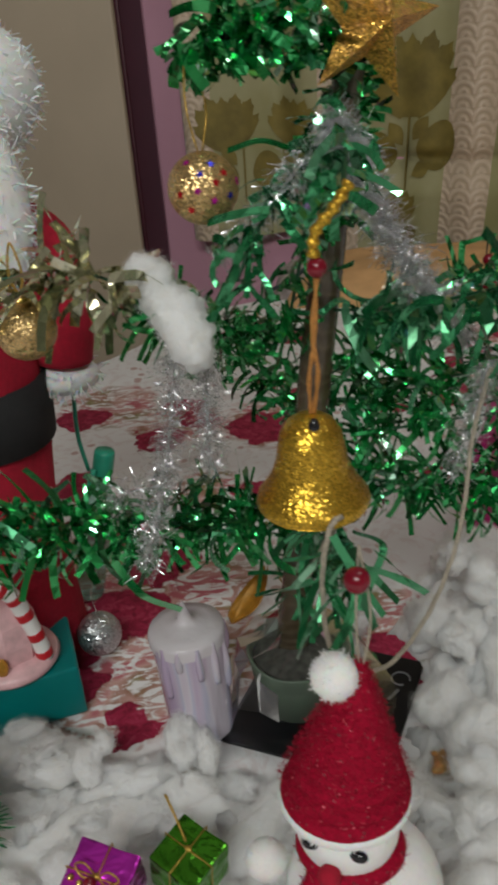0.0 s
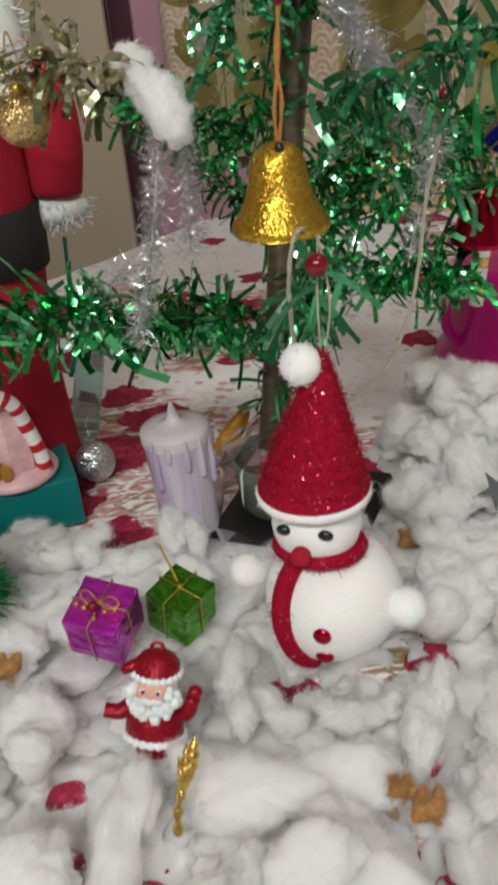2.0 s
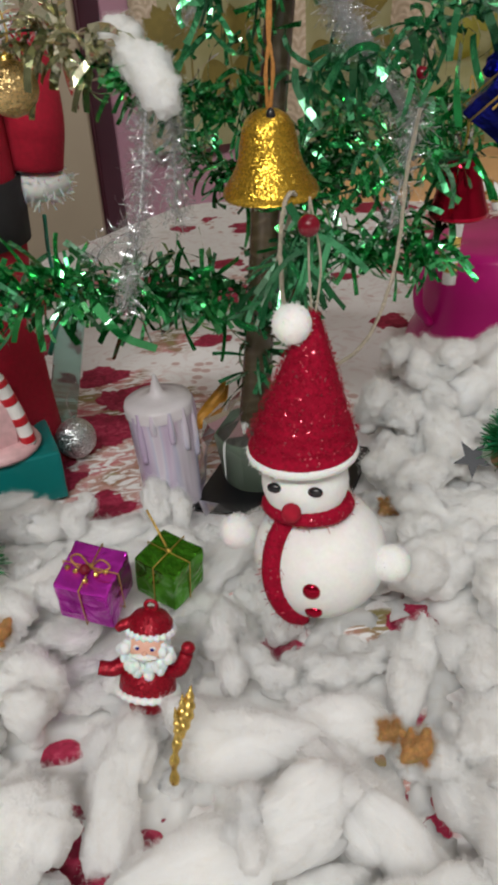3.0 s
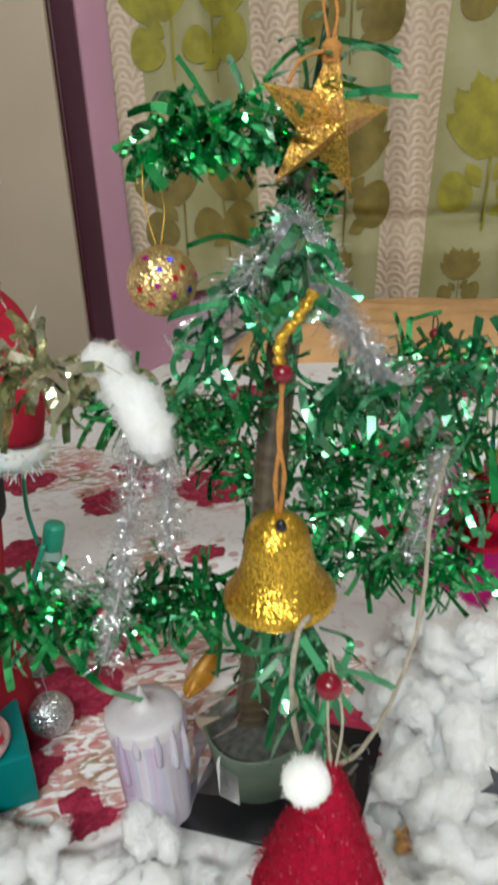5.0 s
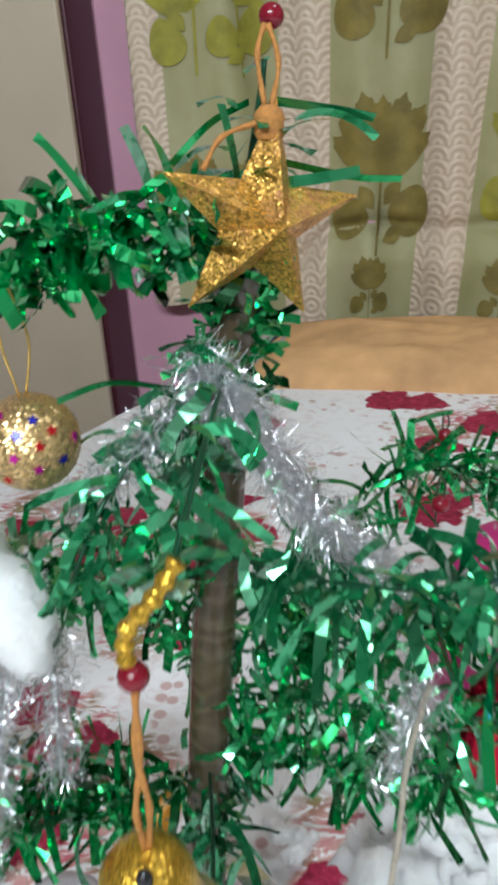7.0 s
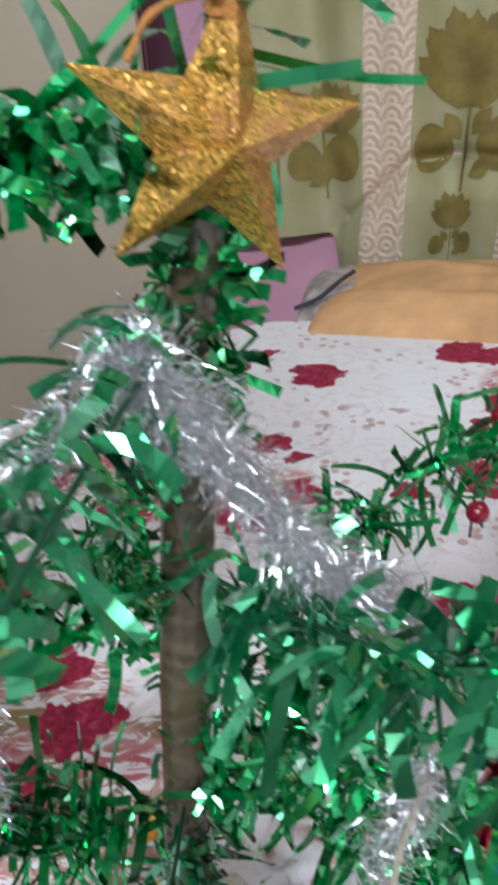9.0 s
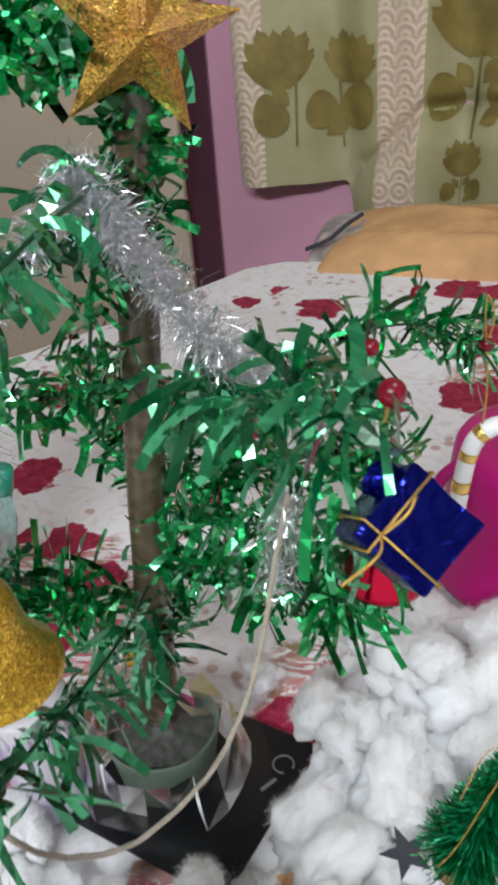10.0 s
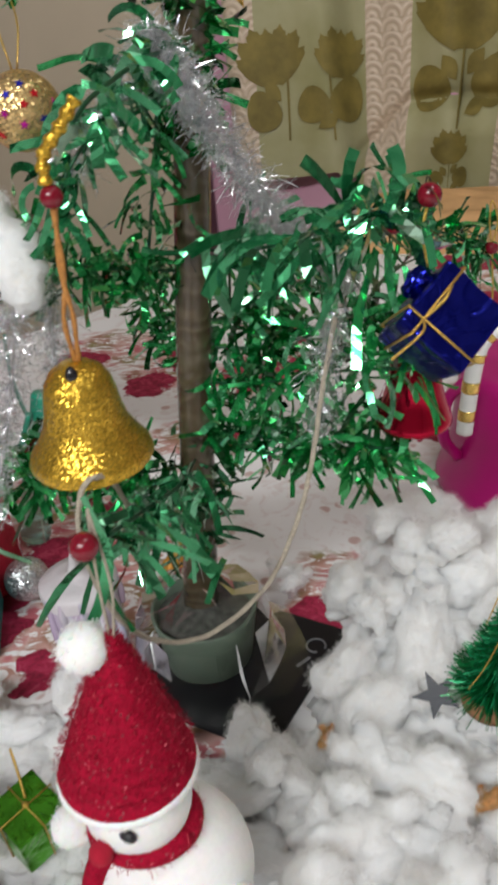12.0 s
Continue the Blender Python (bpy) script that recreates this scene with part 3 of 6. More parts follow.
def motif(x, z, size, mat, rng, two=False):
    """A printed flower: bloom, stem, buds and leaves laid on the cloth."""
    shapes = [("tulip", 0, 0, 0, 1.0), ("bud", -0.24, -0.22, 20, 0.85), ("bud", 0.25, -0.18, -25, 1.0), ("leaf", -0.11, -0.10, 35, 0.9), ("leaf", 0.10, -0.06, -35, 0.9), ("leaf", 0.13, -0.36, -60, 0.8), ("stem", 0, -0.25, 0, 1)]
    if two:
        shapes = [("tulip", -0.24, -0.05, 6, 0.72), ("tulip", 0.25, -0.03, -8, 0.60), ("bud", -0.33, -0.22, 20, 0.85), ("bud", 0.33, -0.17, -25, 0.95), ("bud", 0.05, -0.20, 10, 0.75), ("leaf", -0.25, -0.08, 40, 0.8), ("leaf", 0.16, -0.34, -60, 0.8), ("stem", -0.13, -0.22, 0, 0.9), ("stem", 0.19, -0.26, 4, 0.9)]
    split = []
    for kind, dx, dz, turn, s in shapes:
        if kind == "tulip":
            split += [("petal", dx, dz + 0.02 * s, turn + a, s * k) for a, k in ((-47, 0.80), (-31, 0.97), (-15, 1.0), (1, 0.95), (16, 1.03), (32, 0.96), (48, 0.80))]
        else:
            split.append((kind, dx, dz, turn, s))
    shapes = split
    verts, faces = [], []
    for layer, (kind, dx, dz, turn, s) in enumerate(shapes):
        if kind == "stem":
            pts = [(-0.009, -0.26), (0.009, -0.26), (0.011, 0.3), (-0.008, 0.3)]
        else:
            pts = blob_outline(kind, rng)
        c, sn = math.cos(radians(turn)), math.sin(radians(turn))
        n0, lift = len(verts), 0.0028 + 0.00018 * layer
        ring = [(x + size * (dx + s * (c * a - sn * b)), z + size * (dz + s * (sn * a + c * b))) for a, b in pts]
        cx, cz = sum(p[0] for p in ring) / len(ring), sum(p[1] for p in ring) / len(ring)
        levels = (1.0, 0.88, 0.75, 0.62, 0.5, 0.37, 0.25, 0.12)
        for f in levels:
            verts += [curtain_point(cx + (a - cx) * f, cz + (b - cz) * f, lift) for a, b in ring]
        verts.append(curtain_point(cx, cz, lift))
        n = len(ring)
        for j in range(7):
            for i in range(n):
                faces.append((n0 + j * n + i, n0 + j * n + (i + 1) % n, n0 + (j + 1) * n + (i + 1) % n, n0 + (j + 1) * n + i))
        for i in range(n):
            faces.append((n0 + 7 * n + i, n0 + 7 * n + (i + 1) % n, n0 + 8 * n))
    part("flower_motif", (verts, faces), mat, cloth)


_rng = random.Random(5)
for i, (x, two) in enumerate([(0.14, True), (0.43, False), (0.70, False), (0.97, False), (1.24, False)]):
    for j in range(6):
        z = (0.175, 0.200, 0.225, 0.19, 0.21)[i] + 0.315 * j
        motif(x, z, 0.235 if i else 0.225, M_MOTIF2 if (i > 1 and (i + j) % 2 == 0) or (i == 0 and j > 0) else M_MOTIF, _rng, two)
for x in (0.42, 0.67):
    motif(x, 0.018, 0.10, M_MOTIF, _rng)

# ---- the bed ----
ROSES = [(-0.089, 0.415, 0.017), (-0.100, 0.530, 0.036), (-0.078, 0.590, 0.022), (-0.095, 0.650, 0.024), (-0.141, 0.655, 0.014), (-0.145, 0.50, 0.03), (-0.055, 0.60, 0.018), (-0.13, 0.46, 0.02), (-0.04, 0.405, 0.014), (0.122, 1.142, 0.035), (0.059, 0.971, 0.022), (0.088, 0.940, 0.014), (0.308, 1.185, 0.036), (0.352, 1.165, 0.03), (0.419, 1.074, 0.045), (0.48, 1.03, 0.03), (0.037, 0.848, 0.04), (-0.032, 0.883, 0.024), (0.090, 0.870, 0.022), (0.328, 1.03, 0.034), (0.29, 0.98, 0.02), (0.270, 0.875, 0.035), (0.302, 0.898, 0.025), (-0.079, 0.847, 0.03), (-0.100, 0.645, 0.022), (0.014, 0.71, 0.020), (-0.048, 0.926, 0.024), (0.094, 0.449, 0.030), (0.11, 0.475, 0.016), (0.003, 0.234, 0.022), (0.045, 0.180, 0.018), (0.040, 0.125, 0.018), (0.085, 0.250, 0.018), (-0.104, 0.149, 0.024), (-0.112, 0.195, 0.02), (-0.085, 0.121, 0.025), (-0.065, 0.153, 0.016), (0.20, 0.70, 0.02), (-0.16, 0.75, 0.03), (-0.2, 0.55, 0.035), (-0.17, 0.92, 0.03), (0.19, 0.86, 0.018), (0.02, 1.18, 0.02), (0.06, 1.22, 0.014), (0.5, 0.85, 0.04), (0.6, 1.1, 0.04)]
SPRAYS = [(-0.02, 0.47, 0.045), (-0.04, 0.56, 0.05), (-0.115, 0.575, 0.055), (-0.07, 0.50, 0.055), (-0.15, 0.53, 0.05), (-0.12, 0.44, 0.045), (-0.075, 0.43, 0.03), (-0.07, 0.62, 0.035), (-0.16, 0.62, 0.05), (0.05, 0.24, 0.03), (0.0, 0.30, 0.04), (0.03, 0.35, 0.03), (-0.10, 0.16, 0.05), (0.045, 0.15, 0.04), (0.05, 0.86, 0.07), (-0.06, 0.88, 0.06), (0.10, 0.50, 0.035), (0.30, 0.90, 0.06), (0.36, 1.08, 0.06), (0.12, 0.34, 0.03), (0.09, 0.46, 0.03), (-0.03, 0.72, 0.04), (-0.14, 0.95, 0.07), (0.45, 1.10, 0.06)]
EDGE = [Vector(p) for p in [(-1.15, 0.20), (-0.80, 0.62), (-0.45, 0.90), (-0.25, 1.04), (-0.15, 1.13), (-0.05, 1.25), (0.01, 1.325), (0.07, 1.352), (0.20, 1.33), (0.50, 1.235), (1.30, 0.97)]]


def edge_y(x):
    for a, b in zip(EDGE, EDGE[1:]):
        if a.x <= x <= b.x:
            return a.y + (b.y - a.y) * (x - a.x) / (b.x - a.x)
    return 0.5


def sheet_z(x, y):
    p = Vector((x * 3.2, y * 3.2, 0.3))
    z = 0.004 * noise.noise(p) + 0.0018 * noise.noise(p * 4.5)
    return z - 0.004


bed = thing("bed", (0, 0, -0.52), "wide bed with a thick mattress", "bed")
sv, sf = [], []
nx, ny = 150, 130
for j in range(ny + 1):
    t = j / ny
    for i in range(nx + 1):
        x = -1.14 + 2.40 * (0.5 + 0.5 * math.copysign(abs(2 * i / nx - 1) ** 1.5, i / nx - 0.5))
        e = edge_y(x)
        if t <= 0.9:
            y = -1.1 + (e + 1.1) * (1 - (1 - t / 0.9) ** 1.7)
            drop = max(0.0, (t - 0.86) / 0.04)
            z = sheet_z(x, y) - 0.006 * drop ** 2
        else:
            k = (t - 0.9) / 0.1
            y = e + 0.02 * math.sin(min(1, k * 2) * math.pi / 2)
            z = -0.010 - 0.30 * k * k
        sv.append((x, y, z))
for j in range(ny):
    for i in range(nx):
        k = j * (nx + 1) + i
        sf.append((k, k + 1, k + nx + 2, k + nx + 1))
sheet = tagged(new("bedsheet", mesh_of("bedsheet", sv, sf, sheet_mat(ROSES, SPRAYS))), "white cotton bedsheet printed with crimson roses, spread over the bed", "bedsheet")
mv = [(p.x, p.y - 0.012, z) for z in (-0.16, -0.022) for p in EDGE] + [(p.x, -1.1, z) for z in (-0.16, -0.022) for p in EDGE]
n = len(EDGE)
mf = []
for i in range(n - 1):
    mf += [(i, i + 1, n + i + 1, n + i), (2 * n + i + 1, 2 * n + i, 3 * n + i, 3 * n + i + 1), (n + i, n + i + 1, 3 * n + i + 1, 3 * n + i), (i + 1, i, 2 * n + i, 2 * n + i + 1)]
mf += [(0, n, 3 * n, 2 * n), (n - 1, 3 * n - 1, 4 * n - 1, 2 * n - 1)]
part("mattress", ([Vector(v) + Vector((0, 0, 0.52)) for v in mv], mf), M_MATTRESS, bed, "", False)
part("bed_frame", ([Vector((v[0], v[1] * 0.98, 0.355 if v[2] > -0.1 else 0.14)) for v in mv], mf), M_BROWNWOOD, bed, "brown wooden bed frame", False)
for lx, ly in ((-0.9, 0.1), (0.1, 1.15), (1.1, 0.9), (-0.9, -1.0), (1.1, -1.0)):
    part("leg", moved(lathe([(0.03, 0), (0.035, 0.15)], 12), pose(lx, ly, 0)), M_BROWNWOOD, bed)

# pillow along the far edge, on a folded quilt


def pillow_mesh(lx, ly, lz, seed):
    verts, faces, n, m = [], [], 110, 36
    for j in range(m + 1):
        for i in range(n + 1):
            u, v = 2 * i / n - 1, 2 * j / m - 1
            puff = (max(0, 1 - abs(u) ** 5) ** 0.5) * (max(0, 1 - abs(v) ** 2.6) ** 0.5)
            w = 0.07 * noise.noise(Vector((u * 4 + seed, v * 3, 0))) + 0.025 * noise.noise(Vector((u * 12 + v * 3, v * 5, seed))) - 0.02 * max(0.0, 1 - abs(noise.noise(Vector((u * 7 - v * 2, v * 1.5, seed + 4)))) * 9)
            verts.append((u * lx / 2, v * ly / 2, lz * puff * (1 + w * 2)))
    top = len(verts)
    verts += [(a, b, 0.12 * c) for a, b, c in verts]
    for j in range(m):
        for i in range(n):
            k = j * (n + 1) + i
            faces += [(k, k + 1, k + n + 2, k + n + 1), (top + k + n + 1, top + k + n + 2, top + k + 1, top + k)]
    return verts, faces


pillow = part("pillow", pillow_mesh(0.95, 0.24, 0.050, 3), M_PILLOW, None)
pillow.matrix_world = ROOM @ pose(0.715, -0.285, 0.0, 6, 0, 0)
tagged(pillow, "long creased orange pillow lying along the wall on the bed", "pillow")
quilt = thing("folded_quilt", (0, 0, 0), "folded grey quilt with a dark hem under the pillow", "quilt")
quilt.matrix_world = ROOM @ pose(0.255, -0.27, -0.004)
part("fold", moved(pillow_mesh(0.19, 0.20, 0.036, 9), pose(0.04, 0.03, 0, 0, -6, 8)), M_QUILT, quilt)
part("hem", tube([(-0.040, -0.080, 0.014), (-0.005, -0.075, 0.030), (0.020, -0.062, 0.050), (0.040, -0.045, 0.062)], 0.0032, 8, 8), M_QUILTEDGE, quilt, "dark hem")


# ---- cotton wool on the bed ----
def skin(balls, voxel, seed, rough):
    """One soft skin drawn over many balls, with folds where they meet and drawn-out strands."""
    g = join(*[ball(r, c, 10) for c, r in balls])
    raw = new("raw_tuft", mesh_of("raw_tuft", g[0], g[1], M_COTTON))
    md = raw.modifiers.new("skin", "REMESH")
    md.mode, md.voxel_size = "VOXEL", voxel
    sm = raw.modifiers.new("soft", "SMOOTH")
    sm.factor, sm.iterations = 0.5, 6
    bpy.context.view_layer.update()
    me = bpy.data.meshes.new_from_object(raw.evaluated_get(bpy.context.evaluated_depsgraph_get()))
    old = raw.data
    bpy.data.objects.remove(raw)
    bpy.data.meshes.remove(old)
    off = Vector((seed * 7.3, seed * 1.7, seed * 3.1))
    count = len(me.vertices)
    co, no = np.empty(count * 3), np.empty(count * 3)
    me.vertices.foreach_get("co", co)
    me.vertices.foreach_get("normal", no)
    co, no = co.reshape(-1, 3), no.reshape(-1, 3)
    lift = np.empty(count)
    for i in range(count):
        q = Vector(co[i]) * 1.6 + off
        w = Vector(noise.noise_vector(q)) * 0.7
        lift[i] = 0.24 * abs(noise.noise(q * 1.4 + w)) + 0.09 * abs(noise.noise(q * 3.2 + w * 2)) + 0.03 * noise.noise(Vector((q.x * 4, q.y * 10, q.z * 10)) + w * 5) - 0.06
    me.vertices.foreach_set("co", (co + no * lift[:, None] * rough).ravel())
    me.polygons.foreach_set("use_smooth", [True] * len(me.polygons))
    me.name = "cotton_tuft"
    me.update()
    return me


def tuft_mesh(seed, voxel=0.072, rough=1.0):
    """A pulled piece of cotton wool, about unit size: a bent roll of puffs, or a torn round clump."""
    rng = random.Random(seed * 13 + 5)
    balls = []
    if seed % 3:
        bend, slope, ph = rng.uniform(-0.35, 0.35), rng.uniform(-0.2, 0.2), rng.uniform(0, 6)
        for i in range(9):
            t = i / 4 - 1
            c = Vector((t * 0.72, bend * t * t + slope * t - bend / 3, 0.07 * math.sin(3 * t + ph)))
            balls.append((c + Vector((0, rng.uniform(-0.30, 0.30), rng.uniform(-0.15, 0.22))), rng.uniform(0.30, 0.56)))
        for i in range(12):
            t = rng.uniform(-1, 1)
            a = rng.uniform(0, 6.28)
            c = Vector((t * 0.8, bend * t * t + slope * t - bend / 3 + 0.45 * math.cos(a), 0.45 * math.sin(a)))
            balls.append((c * rng.uniform(0.9, 1.25), rng.uniform(0.14, 0.36)))
    else:
        for k in range(11):
            c = Vector((rng.gauss(0, 1), rng.gauss(0, 1), rng.gauss(0.1, 0.8))).normalized() * rng.uniform(0.25, 0.60)
            balls.append((c, rng.uniform(0.32, 0.54)))
        for k in range(9):
            c = Vector((rng.gauss(0, 1), rng.gauss(0, 1), rng.gauss(0.1, 0.8))).normalized() * rng.uniform(0.70, 0.88)
            balls.append((c, rng.uniform(0.14, 0.28)))
    return skin(balls, voxel, seed, rough)


TUFTS = [tuft_mesh(s) for s in range(14)]


def inside(x, y, poly):
    hit = False
    for (ax, ay), (bx, by) in zip(poly, poly[1:] + poly[:1]):
        if (ay > y) != (by > y) and x < (bx - ax) * (y - ay) / (by - ay) + ax:
            hit = not hit
    return hit


# where the cotton lies on the sheet, and the bare spots in it
COTTON = [(-0.27, -0.06), (-0.27, 0.36), (-0.15, 0.385), (-0.04, 0.365), (-0.005, 0.30), (0.035, 0.33), (0.062, 0.335), (0.105, 0.41), (0.098, 0.47), (0.13, 0.50), (0.16, 0.545), (0.19, 0.545), (0.215, 0.50), (0.36, 0.47), (0.36, -0.06)]
BARE = [(0.004, 0.236, 0.008), (0.045, 0.184, 0.007), (0.041, 0.122, 0.007), (0.084, 0.252, 0.009), (-0.120, 0.190, 0.007), (-0.103, 0.148, 0.008), (-0.061, 0.146, 0.006), (-0.083, 0.112, 0.010), (0.094, 0.344, 0.008), (0.046, 0.165, 0.012), (0.085, 0.248, 0.012), (-0.112, 0.195, 0.014), (-0.065, 0.150, 0.008), (-0.104, 0.147, 0.008), (0.06, 0.249, 0.020), (0.055, 0.10, 0.010), (-0.085, 0.118, 0.008), (0.085, 0.428, 0.020), (0.062, 0.405, 0.030), (0.030, 0.400, 0.040), (0.000, 0.392, 0.035), (0.092, 0.448, 0.020), (0.074, 0.398, 0.026), (0.088, 0.425, 0.024), (0.064, 0.372, 0.018), (0.055, 0.385, 0.020)]
_rng = random.Random(11)
# the large pieces: place, length, width and height, turn, template
PIECES = [
    (-0.040, 0.112, 0.016, 0.052, 0.024, 0.024, 8, 1), (-0.123, 0.132, 0.016, 0.030, 0.028, 0.026, 40, 3), (-0.125, 0.215, 0.018, 0.026, 0.022, 0.024, 110, 5),
    (-0.082, 0.155, 0.012, 0.034, 0.017, 0.020, 75, 4), (-0.012, 0.168, 0.014, 0.044, 0.030, 0.022, 160, 7), (0.020, 0.120, 0.014, 0.040, 0.018, 0.020, 118, 8),
    (0.068, 0.108, 0.018, 0.046, 0.022, 0.024, 95, 10), (0.060, 0.192, 0.014, 0.034, 0.015, 0.018, 68, 2), (0.033, 0.208, 0.010, 0.022, 0.014, 0.014, 20, 13),
    (-0.026, 0.232, 0.014, 0.024, 0.014, 0.018, 80, 11), (0.085, 0.150, 0.018, 0.034, 0.022, 0.022, 60, 1), (0.098, 0.195, 0.015, 0.036, 0.020, 0.020, 75, 4),
    (0.098, 0.268, 0.020, 0.034, 0.026, 0.026, 30, 7), (-0.150, 0.285, 0.012, 0.026, 0.022, 0.018, 130, 0), (-0.052, 0.372, 0.016, 0.017, 0.013, 0.022, 80, 6),
    (-0.040, 0.366, 0.014, 0.014, 0.010, 0.020, 95, 12), (-0.128, 0.372, 0.014, 0.026, 0.017, 0.018, 20, 9), (-0.094, 0.355, 0.010, 0.024, 0.014, 0.014, 10, 2),
    (0.052, 0.327, 0.022, 0.016, 0.014, 0.034, 100, 3), (0.070, 0.304, 0.016, 0.028, 0.020, 0.024, 120, 8), (0.126, 0.430, 0.036, 0.036, 0.026, 0.030, 35, 5),
    (0.158, 0.458, 0.042, 0.036, 0.030, 0.032, 100, 9), (0.108, 0.385, 0.020, 0.032, 0.022, 0.026, 60, 10), (0.128, 0.312, 0.018, 0.036, 0.026, 0.024, 150, 13),
    (0.090, 0.290, 0.018, 0.026, 0.020, 0.022, 15, 0), (0.190, 0.440, 0.038, 0.036, 0.030, 0.030, 170, 11), (0.118, 0.350, 0.018, 0.030, 0.022, 0.022, 40, 6),
    (0.152, 0.395, 0.026, 0.038, 0.026, 0.028, 80, 1), (-0.160, 0.165, 0.014, 0.036, 0.024, 0.020, 60, 7), (0.130, 0.240, 0.018, 0.036, 0.024, 0.022, 70, 2),
    (0.135, 0.150, 0.018, 0.044, 0.028, 0.022, 100, 8), (-0.085, 0.075, 0.014, 0.040, 0.026, 0.022, 170, 10), (0.010, 0.070, 0.012, 0.044, 0.024, 0.020, 15, 4), (0.225, 0.475, 0.04, 0.034, 0.03, 0.03, 50, 3),
    (0.018, 0.222, 0.008, 0.016, 0.010, 0.012, 30, 13), (-0.017, 0.246, 0.008, 0.013, 0.009, 0.012, 100, 6), (-0.004, 0.212, 0.010, 0.018, 0.011, 0.014, 150, 2), (-0.075, 0.235, 0.010, 0.020, 0.013, 0.014, 60, 4), (-0.055, 0.245, 0.008, 0.018, 0.012, 0.012, 20, 9),
]
cotton_spots = [(x, y, (lx + ly) / 2) for x, y, z, lx, ly, lz, a, k in PIECES]
own = len(cotton_spots)
for _ in range(9000):
    x, y = _rng.uniform(-0.215, 0.30), _rng.uniform(0.055, 0.55)
    r = _rng.choice((0.013, 0.018, 0.023, 0.028, 0.034))
    if not inside(x, y, COTTON):
        continue
    if any((x - a) ** 2 + (y - b) ** 2 < (c * 0.8 + r * 0.75) ** 2 for a, b, c in BARE):
        continue
    if any((x - a) ** 2 + (y - b) ** 2 < (0.68 * (r + c)) ** 2 for a, b, c in cotton_spots):
        continue
    if (x - 0.031) ** 2 + (y - 0.235) ** 2 < (0.018 + r) ** 2:
        continue
    cotton_spots.append((x, y, r))


def tuft(x, y, z, sx, sy, sz, mesh, turn, label="pulled tuft of white cotton wool lying on the sheet"):
    ob = new("cotton_tuft", mesh)
    ob.matrix_world = Matrix.Translation((x, y, z)) @ Euler((_rng.uniform(-0.35, 0.35), _rng.uniform(-0.35, 0.35), turn)).to_matrix().to_4x4() @ Matrix.Diagonal((sx, sy, sz, 1))
    return tagged(ob, label, "cotton wool", "cotton tufts on the bed")


for x, y, z, lx, ly, lz, a, k in PIECES:
    tuft(x, y, z, lx, ly, lz, TUFTS[k], radians(a), "large pulled roll of white cotton wool on the sheet")
for x, y, r in cotton_spots[own:]:
    tall = 1.0 + (0.5 if (x > 0.09 and y > 0.38) else 0.0)
    low = 0.70 if (abs(x + 0.06) < 0.05 and 0.15 < y < 0.29) else 1.0
    tuft(x, y, r * 0.42 * tall * low, r * _rng.uniform(1.0, 1.6), r * _rng.uniform(0.85, 1.1), r * 0.66 * tall * low, TUFTS[_rng.randrange(14)], _rng.uniform(0, 6.28))
# the thin continuous layer under the tufts
LX, LY, LS = (-0.26, 0.34), (-0.04, 0.56), 0.0024
nx, ny = int((LX[1] - LX[0]) / LS), int((LY[1] - LY[0]) / LS)
lv, lf = [], []
for j in range(ny + 1):
    for i in range(nx + 1):
        x, y = LX[0] + i * LS, LY[0] + j * LS
        p = Vector((x * 26, y * 26, 4.0))
        q = p + Vector(noise.noise_vector(p * 0.7)) * 0.9
        h = (0.0085 if y > 0.30 else -0.003) + 0.013 * noise.noise(q) + 0.004 * noise.noise(q * 2.7) + 0.0022 * noise.noise(Vector((q.x * 4, q.y * 9, 0))) + 0.001 * noise.noise(q * 16)
        h += 0.030 * math.exp(-((x - 0.165) / 0.06) ** 2 - ((y - 0.455) / 0.06) ** 2) + 0.007 * abs(noise.noise(q * 1.7))
        for a, b, c in BARE + [(0.031, 0.235, 0.012)]:
            h = min(h, ((x - a) ** 2 + (y - b) ** 2) ** 0.5 * 0.8 - c * (0.6 + 0.9 * noise.noise(Vector((x * 70, y * 70, c * 90)))))
        inn = min(1.0, sum(inside(x + a, y + b, COTTON) for a, b in ((0, 0), (0.012, 0), (-0.012, 0), (0, 0.012), (0, -0.012))) / 5)
        lv.append((x, y, max(-0.012, h * inn - 0.006 * (1 - inn))))
for j in range(ny):
    for i in range(nx):
        k = j * (nx + 1) + i
        q = (k, k + 1, k + nx + 2, k + nx + 1)
        if max(lv[m][2] for m in q) > -0.006:
            lf.append(q)
tagged(new("cotton_layer", mesh_of("cotton_layer", lv, lf, M_COTTON)), "thin layer of white cotton wool spread on the sheet", "cotton wool", "", "stuff")
